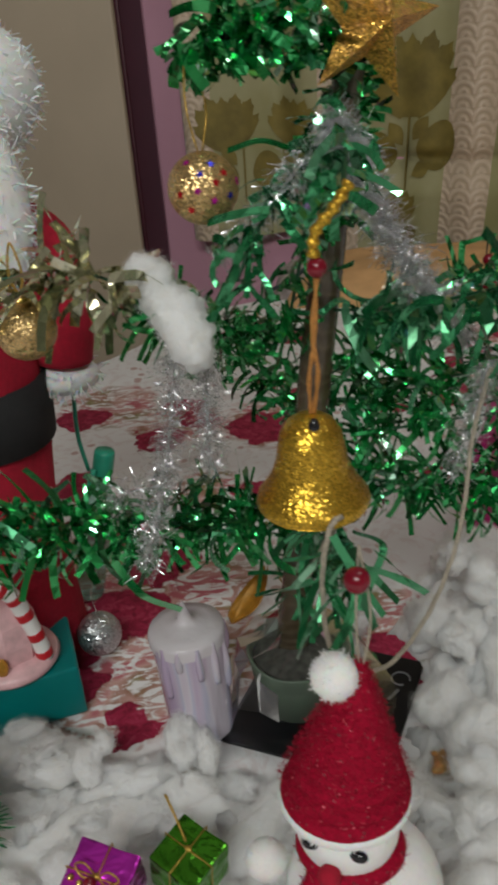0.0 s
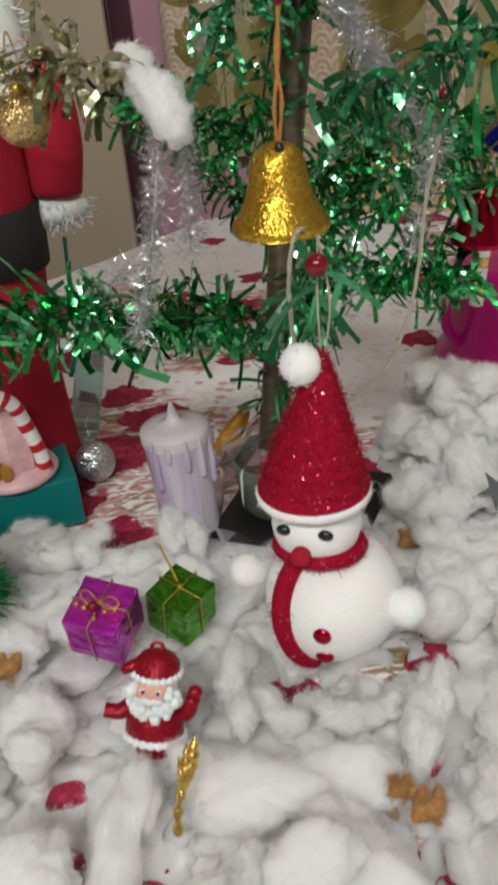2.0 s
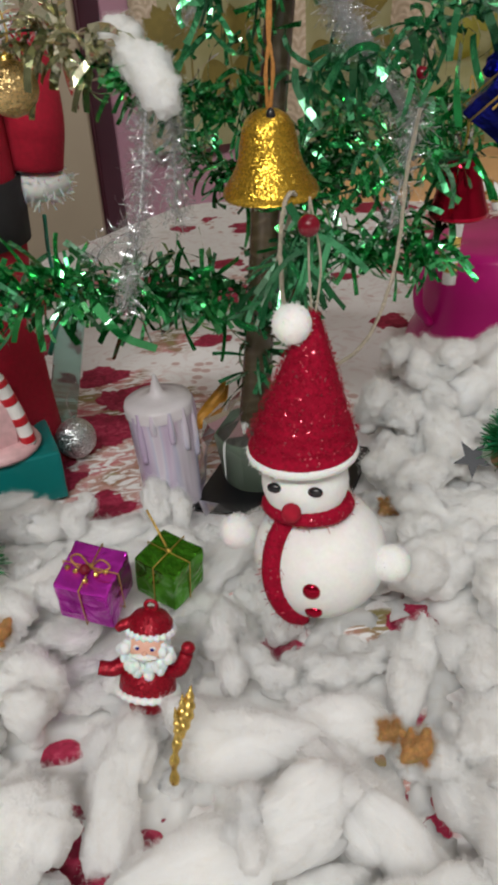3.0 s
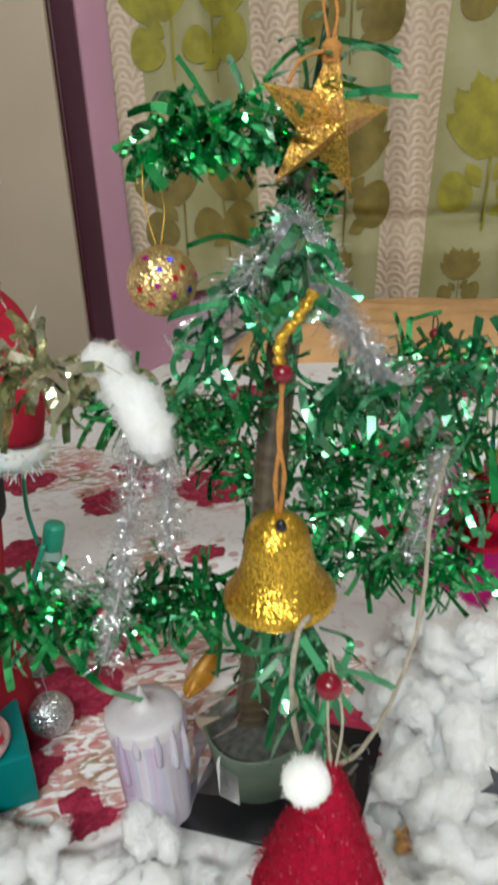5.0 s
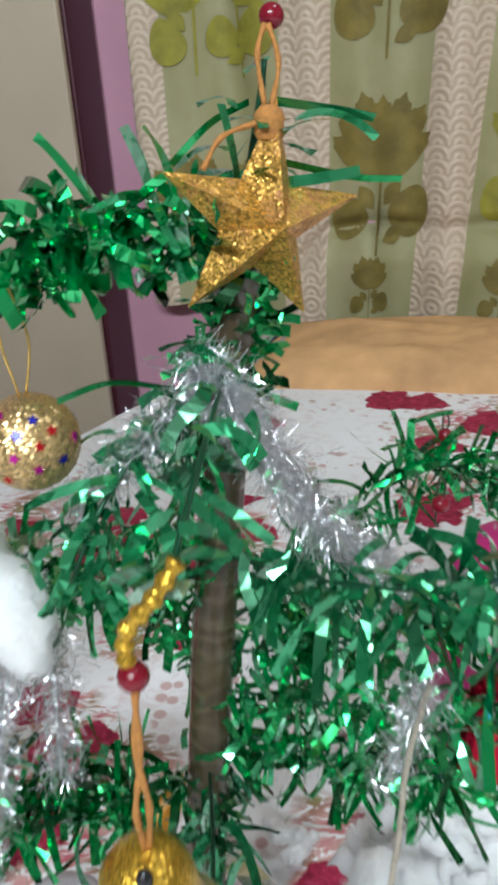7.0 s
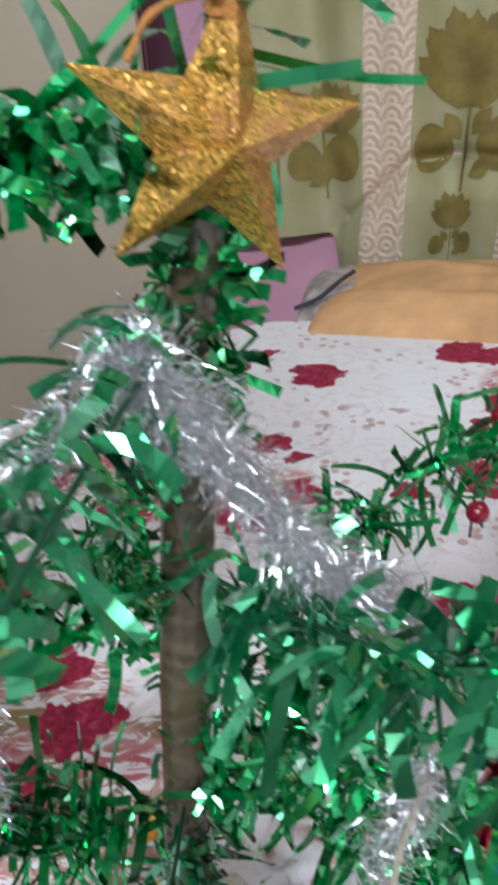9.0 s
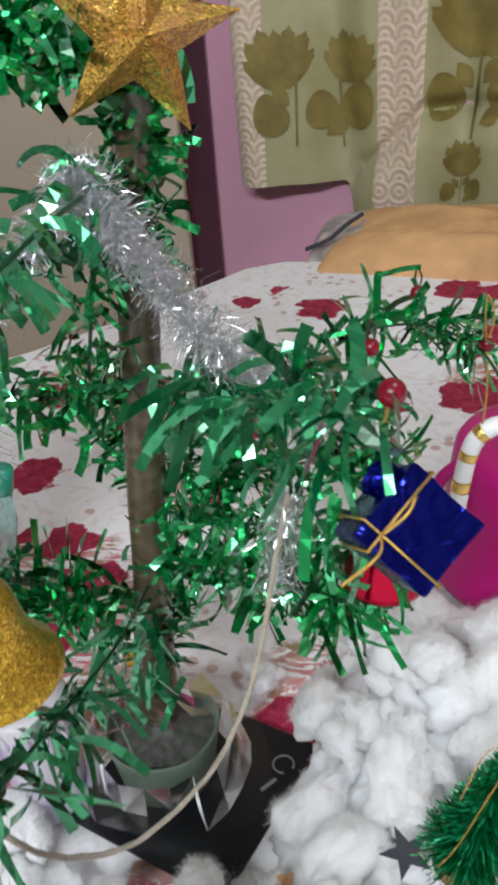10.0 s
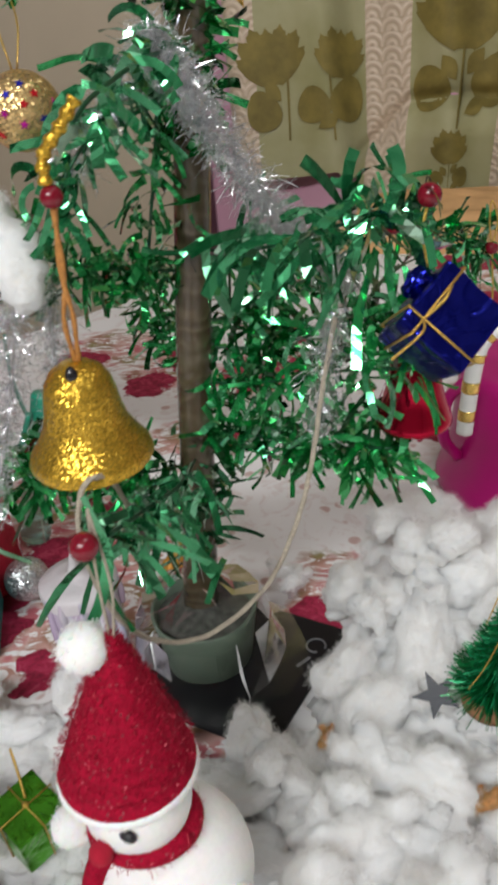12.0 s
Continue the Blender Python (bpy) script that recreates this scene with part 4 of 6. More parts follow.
# small puffs scattered over the heaps
SMALL = [tuft_mesh(s, 0.13) for s in range(60, 66)]
_top = {}
for me_, m_ in [(o.data, o.matrix_basis.copy()) for o in scene.objects if o.name.startswith("cotton_tuft")]:
    for v in me_.vertices:
        q = m_ @ v.co
        k = (int(q.x / 0.006), int(q.y / 0.006))
        if q.z > _top.get(k, 0.004):
            _top[k] = q.z
placed = []
for _ in range(4000):
    x, y, r = _rng.uniform(-0.20, 0.25), _rng.uniform(0.08, 0.52), _rng.uniform(0.006, 0.012)
    z = _top.get((int(x / 0.006), int(y / 0.006)))
    if z is None or len(placed) > 36 or any((x - a) ** 2 + (y - b) ** 2 < 0.022 ** 2 for a, b in placed) or any((x - a) ** 2 + (y - b) ** 2 < (c + r) ** 2 for a, b, c in BARE):
        continue
    if (x - 0.031) ** 2 + (y - 0.235) ** 2 < 0.048 ** 2 or (abs(x + 0.07) < 0.045 and 0.14 < y < 0.31) or (x - 0.178) ** 2 + (y - 0.33) ** 2 < 0.034 ** 2:
        continue
    placed.append((x, y))
    tuft(x, y, z - r * 0.35, r * _rng.uniform(1.0, 1.7), r, r * 0.9, SMALL[_rng.randrange(6)], _rng.uniform(0, 6.28), "small puff of white cotton wool on the heap")
# heaps and single lumps that stand out
for x, y, z, r in [(0.165, 0.50, 0.040, 0.028), (0.205, 0.42, 0.03, 0.028), (-0.105, 0.365, 0.024, 0.014), (0.140, 0.465, 0.066, 0.018), (0.118, 0.410, 0.046, 0.016), (0.172, 0.440, 0.066, 0.018), (0.060, 0.312, 0.034, 0.015), (0.075, 0.475, 0.012, 0.012), (0.065, 0.49, 0.012, 0.011)]:
    tuft(x, y, z, r, r * 0.9, r * 0.85, TUFTS[_rng.randrange(14)], _rng.uniform(0, 6.28), "heaped tuft of white cotton wool")


def fuzz(surfaces, layer, count, seed, length=(0.0015, 0.0046), half=(0.00004, 0.00009), mat=None):
    """Curly hairs combed along and standing off the given surfaces, all in one mesh."""
    rs = np.random.RandomState(seed)
    P, N, W = [], [], []
    for me, m in surfaces:
        co = np.empty(len(me.vertices) * 3)
        me.vertices.foreach_get("co", co)
        no = np.empty(len(me.vertices) * 3)
        me.vertices.foreach_get("normal", no)
        mm = np.array(m)[:3, :3]
        P.append(co.reshape(-1, 3) @ mm.T + np.array(m)[:3, 3])
        no = no.reshape(-1, 3) @ np.linalg.inv(mm)
        N.append(no / np.linalg.norm(no, axis=1, keepdims=True))
        W.append(np.full(len(co) // 3, 12.6 * abs(np.linalg.det(mm)) ** (2 / 3) / (len(co) // 3)))
    if layer:
        W.append(np.full(len(layer), LS * LS))
        P.append(np.array(layer))
        N.append(np.tile((0.0, 0.0, 1.0), (len(layer), 1)))
    P, N, W = np.concatenate(P), np.concatenate(N), np.concatenate(W)
    if layer:
        # only what lies open to the air, not what is buried in the heap
        cx, cy = ((P[:, 0] + 0.4) / 0.003).astype(int), ((P[:, 1] + 0.3) / 0.003).astype(int)
        top = np.zeros((400, 400))
        np.maximum.at(top, (np.clip(cx, 0, 399), np.clip(cy, 0, 399)), P[:, 2])
        keep = (P[:, 2] > top[np.clip(cx, 0, 399), np.clip(cy, 0, 399)] - 0.007) & (P[:, 2] > 0.002) & (N[:, 2] > -0.3)
        keep &= (P[:, 0] > -0.215) & (P[:, 0] < 0.265) & (P[:, 1] > 0.06)
        P, N, W = P[keep], N[keep], W[keep]
    pick = rs.choice(len(P), count, p=W / W.sum())
    P, N = P[pick], N[pick]
    n = len(P)
    P = P + rs.normal(0, 0.0008, (n, 3))
    turn = np.sin(P[:, :1] * 61 + 2.0 * np.sin(P[:, 1:2] * 47)) * 2.2 + np.cos(P[:, 1:2] * 53 + P[:, 2:] * 90) * 1.5
    comb = np.concatenate([np.cos(turn), np.sin(turn), np.zeros((n, 1))], 1)
    comb -= N * np.sum(comb * N, axis=1, keepdims=True)
    way = comb * 0.6 + N * rs.uniform(-0.1, 1.0, (n, 1)) + rs.normal(0, 0.55, (n, 3))
    way /= np.linalg.norm(way, axis=1, keepdims=True)
    bend = rs.normal(0, 0.7, (n, 3)) - N * 0.35
    reach = rs.uniform(length[0], length[1], (n, 1))
    side = np.cross(way, N + rs.normal(0, 0.5, (n, 3)))
    side /= np.linalg.norm(side, axis=1, keepdims=True)
    side *= rs.uniform(half[0], half[1], (n, 1))
    segs, rows, q = 1, [], P - N * 0.0003
    for i in range(segs + 1):
        k = 1.0 - 0.7 * i / segs
        rows += [q - side * k, q + side * k]
        q = q + way * reach / segs
        way = way + bend / segs
        way /= np.linalg.norm(way, axis=1, keepdims=True)
    verts = np.stack(rows, 1).reshape(-1, 3)
    base = np.arange(n)[:, None] * (2 * segs + 2)
    faces = np.concatenate([np.concatenate([base + 2 * i, base + 2 * i + 1, base + 2 * i + 3, base + 2 * i + 2], 1) for i in range(segs)])
    me = bpy.data.meshes.new("cotton_fibres")
    me.vertices.add(len(verts))
    me.vertices.foreach_set("co", verts.ravel())
    me.loops.add(faces.size)
    me.loops.foreach_set("vertex_index", faces.ravel().astype(np.int32))
    me.polygons.add(len(faces))
    me.polygons.foreach_set("loop_start", np.arange(0, faces.size, 4, dtype=np.int32))
    me.update(calc_edges=True)
    me.materials.append(mat or M_HAIR)
    return me


def fluff(ob, count, seed, length=(0.002, 0.006), mat=None):
    """Hairs as a part of one tuft."""
    bpy.context.view_layer.update()
    hair = new("fibre_coat", fuzz([(ob.data, ob.matrix_world.copy())], None, count, seed, length, (0.00005, 0.00010), mat))
    hair.parent = ob
    hair.matrix_parent_inverse = ob.matrix_world.inverted()


bpy.context.view_layer.update()
tufts = [(o.data, o.matrix_world.copy()) for o in scene.objects if o.name.startswith("cotton_tuft")]
tagged(new("cotton_fibres", fuzz(tufts, lv, 680000, 9)), "loose white cotton fibres over the tufts", "cotton wool", "", "stuff")
HUSK = tuft_mesh(33, 0.11, 0.5)
HUSK.materials[0] = M_BROWNCOT
for x, y, z, sx, sy, sz in ((0.0435, 0.135, 0.034, 0.0085, 0.008, 0.010), (0.034, 0.142, 0.038, 0.0055, 0.005, 0.006), (0.094, 0.340, 0.014, 0.010, 0.008, 0.008), (0.165, 0.30, 0.012, 0.010, 0.008, 0.008), (-0.148, 0.262, 0.022, 0.012, 0.009, 0.009)):
    brown = new("cotton_husk", HUSK)
    brown.matrix_world = Matrix.Translation((x, y, z)) @ Matrix.Diagonal((sx, sy, sz, 1))
    tagged(brown, "brown fluffy husk caught in the cotton wool", "husk")
    fluff(brown, 1500, 5, (0.0015, 0.004), M_BROWNCOT)


# ---- the tinsel tree ----
tree = thing("tinsel_tree", (0.018, 0.423, 0.0), "small green tinsel tree on a taped stick in a film-wrapped pot", "christmas tree")
TREE = Vector((0.018, 0.423, 0.0))
TRUNK = [(0.018, 0.425, 0.03), (0.027, 0.416, 0.12), (0.038, 0.408, 0.23), (0.050, 0.397, 0.33), (0.058, 0.391, 0.39), (0.066, 0.388, 0.43)]


def local(geo, base=TREE):
    return [Vector(v) - base for v in geo[0]], geo[1]


def trunk_at(z):
    for a, b in zip(TRUNK, TRUNK[1:]):
        if a[2] <= z <= b[2]:
            return Vector(a).lerp(Vector(b), (z - a[2]) / (b[2] - a[2]))
    return Vector(TRUNK[-1])


part("trunk", local(tube(TRUNK[:5], lambda s: 0.0108 - 0.0040 * s + 0.00025 * math.sin(s * 23) * math.sin(s * 9 + 1), 16, 26)), M_TAPE, tree, "stick wound with brown tape")
part("top_twig", local(tube(TRUNK[3:], 0.0011, 8, 8)), M_GREENWIRE, tree)

# branches: path, ribbon count, length, width, droop, material
BRANCHES = [
    ("upper left", [trunk_at(0.385), (0.030, 0.385, 0.395), (0.008, 0.376, 0.393), (-0.011, 0.371, 0.387)], 270, (0.009, 0.021), (0.0018, 0.0038), 0.9, M_GREEN),
    ("bell", [trunk_at(0.35), (0.044, 0.34, 0.352), (0.034, 0.29, 0.347), (0.030, 0.272, 0.342)], 44, (0.010, 0.024), (0.0018, 0.0038), 1.3, M_DULL),
    ("left drooping", [trunk_at(0.345), (0.028, 0.368, 0.337), (0.008, 0.352, 0.318), (-0.002, 0.343, 0.300)], 95, (0.010, 0.026), (0.0015, 0.0032), 1.5, M_DULL),
    ("left", [trunk_at(0.255), (0.005, 0.395, 0.262), (-0.025, 0.386, 0.272), (-0.045, 0.38, 0.285)], 224, (0.010, 0.026), (0.0015, 0.0029), 0.35, M_GREEN),
    ("left gilded", [(-0.040, 0.382, 0.283), (-0.062, 0.380, 0.298), (-0.085, 0.380, 0.303), (-0.115, 0.378, 0.300)], 125, (0.014, 0.036), (0.0022, 0.0040), 0.8, M_GOLDGREEN),
    ("lower left", [trunk_at(0.145), (-0.02, 0.398, 0.150), (-0.072, 0.388, 0.166), (-0.125, 0.375, 0.172), (-0.165, 0.368, 0.172)], 520, (0.013, 0.036), (0.0016, 0.0036), 0.5, M_GREEN),
    ("near right", [trunk_at(0.265), (0.075, 0.365, 0.275), (0.107, 0.325, 0.293), (0.135, 0.304, 0.300)], 130, (0.014, 0.036), (0.0018, 0.0036), 1.2, M_DULL),
    ("right", [trunk_at(0.215), (0.075, 0.405, 0.215), (0.115, 0.395, 0.228), (0.145, 0.385, 0.238)], 215, (0.012, 0.030), (0.0015, 0.0032), 0.45, M_GREEN),
    ("far right", [trunk_at(0.225), (0.085, 0.45, 0.228), (0.135, 0.495, 0.240), (0.175, 0.520, 0.232), (0.205, 0.530, 0.212)], 285, (0.012, 0.032), (0.0015, 0.0034), 0.4, M_GREEN),
    ("lower right", [trunk_at(0.175), (0.068, 0.395, 0.170), (0.100, 0.378, 0.172), (0.128, 0.362, 0.178)], 285, (0.012, 0.030), (0.0015, 0.0032), 0.6, M_GREEN),
    ("front", [trunk_at(0.150), (0.030, 0.35, 0.172), (0.028, 0.29, 0.200), (0.024, 0.240, 0.222)], 110, (0.012, 0.034), (0.0014, 0.0030), 1.8, M_DULL),
    ("low whorl", [trunk_at(0.085), trunk_at(0.12), trunk_at(0.16)], 105, (0.014, 0.032), (0.0018, 0.0036), 0.9, M_DULL),
    ("right middle", [trunk_at(0.195), (0.072, 0.385, 0.205), (0.108, 0.355, 0.222), (0.136, 0.335, 0.230)], 135, (0.010, 0.026), (0.0015, 0.0032), 0.6, M_GREEN),
    ("back", [trunk_at(0.20), (0.02, 0.455, 0.21), (-0.01, 0.50, 0.222)], 149, (0.012, 0.028), (0.0015, 0.0029), 0.5, M_GREEN),
    ("crown", [trunk_at(0.315), trunk_at(0.345), trunk_at(0.389)], 330, (0.007, 0.018), (0.0016, 0.0034), 0.5, M_GREEN),
    ("middle whorl", [(0.040, 0.384, 0.345), (0.031, 0.386, 0.300), (0.021, 0.390, 0.255)], 90, (0.010, 0.022), (0.0015, 0.0030), 1.1, M_GREEN),
    ("top", [trunk_at(0.395), (0.064, 0.390, 0.415), (0.067, 0.389, 0.436)], 17, (0.014, 0.036), (0.0019, 0.0036), 0.5, M_DULL),
]
_rng = random.Random(23)
for what, path, count, length, width, droop, mat in BRANCHES:
    b = part("branch", local(tube(path, 0.0008, 6, 8)), M_GREENWIRE, tree, "wire branch with foil ribbons")
    spots = along(_rng, path, count, 0.08 if what not in ("left gilded", "low whorl", "middle whorl", "crown", "top") else 0.0, 0.0045)
    width, length, count = (width[0] * 1.3, width[1] * 1.3), (length[0], length[1] * 1.15), int(count * 0.8)
    hang_ = Vector((0, 0.3, -1.1)) if what == "front" else None
    for p, d in spots[:18]:
        part("ribbon", local(strips(_rng, [(p, d)], (length[0] * 1.2, length[1]), (width[0] * 1.1, width[1]), droop, 1.7, 7, hang_)), mat, b, "", False)
    fringe = part("foil_fringe", local(strips(_rng, spots[18:count], length, width, droop, 1.7, 6, hang_)), mat, b, "glossy green foil fringe" if mat is not M_GOLDGREEN else "pale gold-green foil fringe", False)
    tagged(fringe, kind="stuff")
# single long ribbons that stand out of the tree
LOOSE = [([(0.019, 0.243, 0.236), (0.0255, 0.235, 0.221), (0.021, 0.234, 0.203), (0.011, 0.234, 0.184)], 0.0038), ([(0.030, 0.266, 0.222), (0.040, 0.260, 0.219), (0.037, 0.260, 0.206), (0.031, 0.260, 0.190)], 0.003), ([(0.062, 0.390, 0.425), (0.050, 0.386, 0.420), (0.038, 0.383, 0.410)], 0.0022), ([(0.068, 0.390, 0.425), (0.088, 0.392, 0.421), (0.100, 0.394, 0.418)], 0.003), ([(0.070, 0.389, 0.408), (0.092, 0.390, 0.402), (0.108, 0.392, 0.400)], 0.0025), ([(0.145, 0.505, 0.243), (0.1455, 0.506, 0.2655), (0.147, 0.506, 0.267)], 0.004), ([(0.146, 0.506, 0.2665), (0.159, 0.507, 0.269), (0.167, 0.507, 0.2695)], 0.004), ([(-0.072, 0.345, 0.168), (-0.060, 0.338, 0.152), (-0.042, 0.335, 0.143)], 0.007), ([(0.030, 0.375, 0.345), (0.014, 0.364, 0.352), (-0.001, 0.358, 0.350)], 0.0028), ([(0.118, 0.318, 0.285), (0.110, 0.300, 0.268), (0.108, 0.290, 0.252)], 0.0035)]
for path, w in LOOSE:
    part("long_ribbon", local(ribbon(path, w)), M_DULL if w in (0.0038, 0.003) else M_GREEN, tree, "", False)

# pot, card and film
pot = part("pot", local(moved(lathe([(0.0, 0.004), (0.0250, 0.004), (0.0268, 0.006), (0.0305, 0.032), (0.0325, 0.043), (0.0318, 0.0442), (0.0302, 0.043), (0.0290, 0.037)], 44, lambda a, j: 1 + 0.012 * math.sin(5 * a) + 0.01 * math.sin(3 * a + 1)), pose(0.021, 0.416, 0.001))), M_POT, tree, "low grey-green plastic cup")
_sv = lathe([(0.0298, 0.0372), (0.022, 0.0380), (0.014, 0.040), (0.008, 0.043), (0.0, 0.044)], 36)
part("filling", ([Vector((0.021, 0.416, 0.001)) - TREE + Vector(q) + Vector((0, 0, 0.0022 * noise.noise(Vector(q) * 130))) for q in _sv[0]], _sv[1]), M_SOIL, tree, "rough grey filling round the stick")
# cellophane: gathered at the stick, drawn over the cup, its skirt crumpled out over the card
cv_, cf_ = [], []
n, _rows = 19, [(0.011, 0.066), (0.020, 0.057), (0.034, 0.052), (0.0385, 0.044), (0.040, 0.022), (0.046, 0.0085), (0.056, 0.0065)]
for j, (r, z) in enumerate(_rows):
    for i in range(n):
        a = 2 * math.pi * i / n
        e = Vector((math.cos(a) * 2.2, math.sin(a) * 2.2, j * 0.35))
        pleat = abs(noise.noise(e * 1.3)) * 0.30 + 0.08 * noise.noise(e * 3.1)
        k = 1 + pleat * (0.25 + 0.75 * j / 6)
        zz = z * (1 + 0.16 * noise.noise(e * 2.9 + Vector((4, 0, 0)))) + (0.004 * abs(noise.noise(e * 3.3)) if j > 4 else 0.0)
        cv_.append(Vector((0.021 + r * k * math.cos(a), 0.416 + r * k * math.sin(a), zz)))
for j in range(len(_rows) - 1):
    for i in range(n):
        q0, q1, q2, q3 = j * n + i, j * n + (i + 1) % n, (j + 1) * n + (i + 1) % n, (j + 1) * n + i
        cf_ += [(q0, q1, q2), (q0, q2, q3)] if (i + j) % 2 else [(q0, q1, q3), (q1, q2, q3)]
film = part("wrapping_film", local((cv_, cf_)), M_FILM, tree, "clear crumpled cellophane", False)
# pale ribbons put highlights along two creases of the film
for i, j0, j1 in ((12, 2, 5), (16, 3, 6)):
    part("fold", local(ribbon([cv_[j * n + i] + Vector((0, -0.0004, 0.0004)) for j in range(j0, j1)], 0.0016 + 0.0005 * (i % 3), (0.1, 0.8, 0.5), True)), M_GLINT, film, "pale strip standing in for a highlight on the film", False)
card = thing("black_card", (0.037, 0.4085, 0.003), "black glossy card under the tree's pot", "card", "", (0, 0, -27))
part("sheet", box_bm(0.104, 0.106, 0.0025, 0.0008), M_CARD, card, "", False).matrix_basis = pose(0, 0, 0.002)
part("printed_ring", moved(tube([(0.006 * math.cos(a), 0.006 * math.sin(a), 0) for a in (math.pi * 2 * i / 12 for i in range(11))], 0.0006, 6, 2), pose(0.0405, 0.032, 0.0036)), M_PRINT, card, "grey printed ring")
part("printed_bar", box_bm(0.011, 0.002, 0.0006, 0.0), M_PRINT, card, "", False).matrix_basis = pose(0.0395, 0.016, 0.0038, 0, 0, 70)


# ---- garlands and strings ----
def garland(path, count, length, label):
    g = thing("silver_garland", path[0], label, "garland")
    base = Vector(path[0])
    part("core", local(tube(path, 0.0007, 5, 8), base), M_SILVER, g)
    s = part("silver_fringe", local(strips(_rng, along(_rng, path, int(count * 2.3), 0.0, 0.0034), length, (0.00014, 0.0003), 0.2, 1.2, 3, None, 0.5), base), M_SILVER, g, "thin shiny silver strands", False)
    tagged(s, kind="stuff")


garland([(0.040, 0.355, 0.358), (0.045, 0.355, 0.350), (0.052, 0.360, 0.339), (0.064, 0.367, 0.316)], 1900, (0.003, 0.0105), "silver tinsel garland wound over the tree's upper branch")
garland([(0.064, 0.367, 0.316), (0.075, 0.369, 0.297), (0.087, 0.376, 0.280), (0.098, 0.386, 0.264), (0.114, 0.390, 0.245)], 1500, (0.003, 0.013), "silver tinsel garland trailing down the tree's side")
garland([(0.030, 0.355, 0.345), (0.012, 0.366, 0.322), (-0.006, 0.376, 0.303)], 700, (0.003, 0.008), "short silver tinsel garland behind the drooping branch")
garland([(-0.030, 0.372, 0.272), (-0.036, 0.362, 0.240), (-0.044, 0.350, 0.205), (-0.057, 0.340, 0.167)], 1000, (0.003, 0.0090), "silver tinsel strand hanging from the cotton-topped branch")
garland([(-0.018, 0.372, 0.265), (-0.020, 0.366, 0.235), (-0.022, 0.362, 0.205)], 650, (0.003, 0.0085), "short silver tinsel strand hanging from the branch")
garland([(-0.045, 0.350, 0.205), (-0.062, 0.362, 0.196), (-0.072, 0.372, 0.182)], 160, (0.003, 0.009), "thin silver tinsel wisp")
garland([(0.103, 0.333, 0.257), (0.101, 0.336, 0.240), (0.098, 0.342, 0.220), (0.094, 0.350, 0.195)], 420, (0.003, 0.009), "silver tinsel strand over the twine")


def cord(name, path, radius, mat, label, lobes=3):
    base = Vector(path[0])
    ob = part(name, local(tube(path, radius, 10, 14, 0.9, lobes), base), mat, None)
    ob.location = base
    return tagged(ob, label, "string")


cord("twine", [(0.103, 0.330, 0.256), (0.0965, 0.330, 0.2235), (0.091, 0.320, 0.198), (0.083, 0.310, 0.1745), (0.069, 0.300, 0.151), (0.047, 0.276, 0.148), (0.028, 0.263, 0.158), (0.0175, 0.252, 0.183), (0.0150, 0.244, 0.218), (0.0185, 0.246, 0.237), (0.024, 0.254, 0.236), (0.022, 0.280, 0.210), (0.016, 0.315, 0.165)], 0.00095, M_TWINE, "thin jute twine looped past the pot and over the front branch")


# ---- ornaments on the tree ----
def bead(at, r, parent, mat=M_REDBEAD, name="bead"):
    return part(name, ball(r, at, 16), mat, parent, "round red bead")


bell = thing("gold_bell", (0.0165, 0.271, 0.228), "gold glitter bell hanging from the tree by an orange cord", "ornament", "", (1, 0, 0))
prof = [(0.0213, 0.0), (0.0222, 0.002), (0.0215, 0.005), (0.0182, 0.010), (0.0152, 0.016), (0.0136, 0.022), (0.0128, 0.028), (0.0116, 0.034), (0.0092, 0.0385), (0.0050, 0.0415), (0.0, 0.0422)]
inner = [(0.0, 0.036), (0.0080, 0.034), (0.0112, 0.026), (0.0138, 0.015), (0.0190, 0.004), (0.0213, 0.0)]
part("bell_shell", lathe([(r * 0.955, 0.0059 + z * 0.86) for r, z in inner + prof], 48), M_GOLDGLIT, bell, "gold glitter shell")
part("hanging_hole", ball(0.0029, (0.0004, -0.0064, 0.0394), 14, (0.75, 0.75, 1.35)), M_BLACK, bell, "dark hanging hole")
part("cord", moved(tube([(0.001, 0.001, 0.041), (0.0005, -0.001, 0.056), (0.003, 0.0, 0.070), (0.0042, -0.001, 0.094)], 0.0008, 8, 10, 0.9, 2), pose(-0.0004, 0, 0)), M_ORANGECORD, bell, "twisted orange cord")
part("cord", moved(tube([(0.001, 0.001, 0.041), (0.0028, -0.001, 0.058), (0.0015, 0.0, 0.072), (0.0042, -0.001, 0.094)], 0.0008, 8, 10, 0.9, 2), pose(0.0004, 0, 0)), M_ORANGECORD, bell, "twisted orange cord")
bead((0.004, -0.001, 0.0945), 0.0035, bell)
part("gold_wrap", tube([(0.003, -0.001, 0.098), (0.004, -0.001, 0.106), (0.010, -0.001, 0.113), (0.0155, 0.001, 0.120)], lambda s: 0.0019 + 0.0004 * math.sin(s * 40), 10, 14), M_GOLDGLIT, bell, "gold glitter wrap")

rbell = thing("red_bell", (0.138, 0.362, 0.1925), "shiny red plastic bell hanging from the branch", "ornament", "", (4, 0, 0))
part("bell_shell", lathe([(0.0, 0.030), (0.0085, 0.029), (0.0110, 0.018), (0.0140, 0.006), (0.0165, 0.0), (0.0172, 0.0006), (0.0168, 0.003), (0.0148, 0.008), (0.0124, 0.017), (0.0108, 0.026), (0.0085, 0.0325), (0.0040, 0.0355), (0.0, 0.036)], 40), M_REDSHINE, rbell, "shiny red shell")
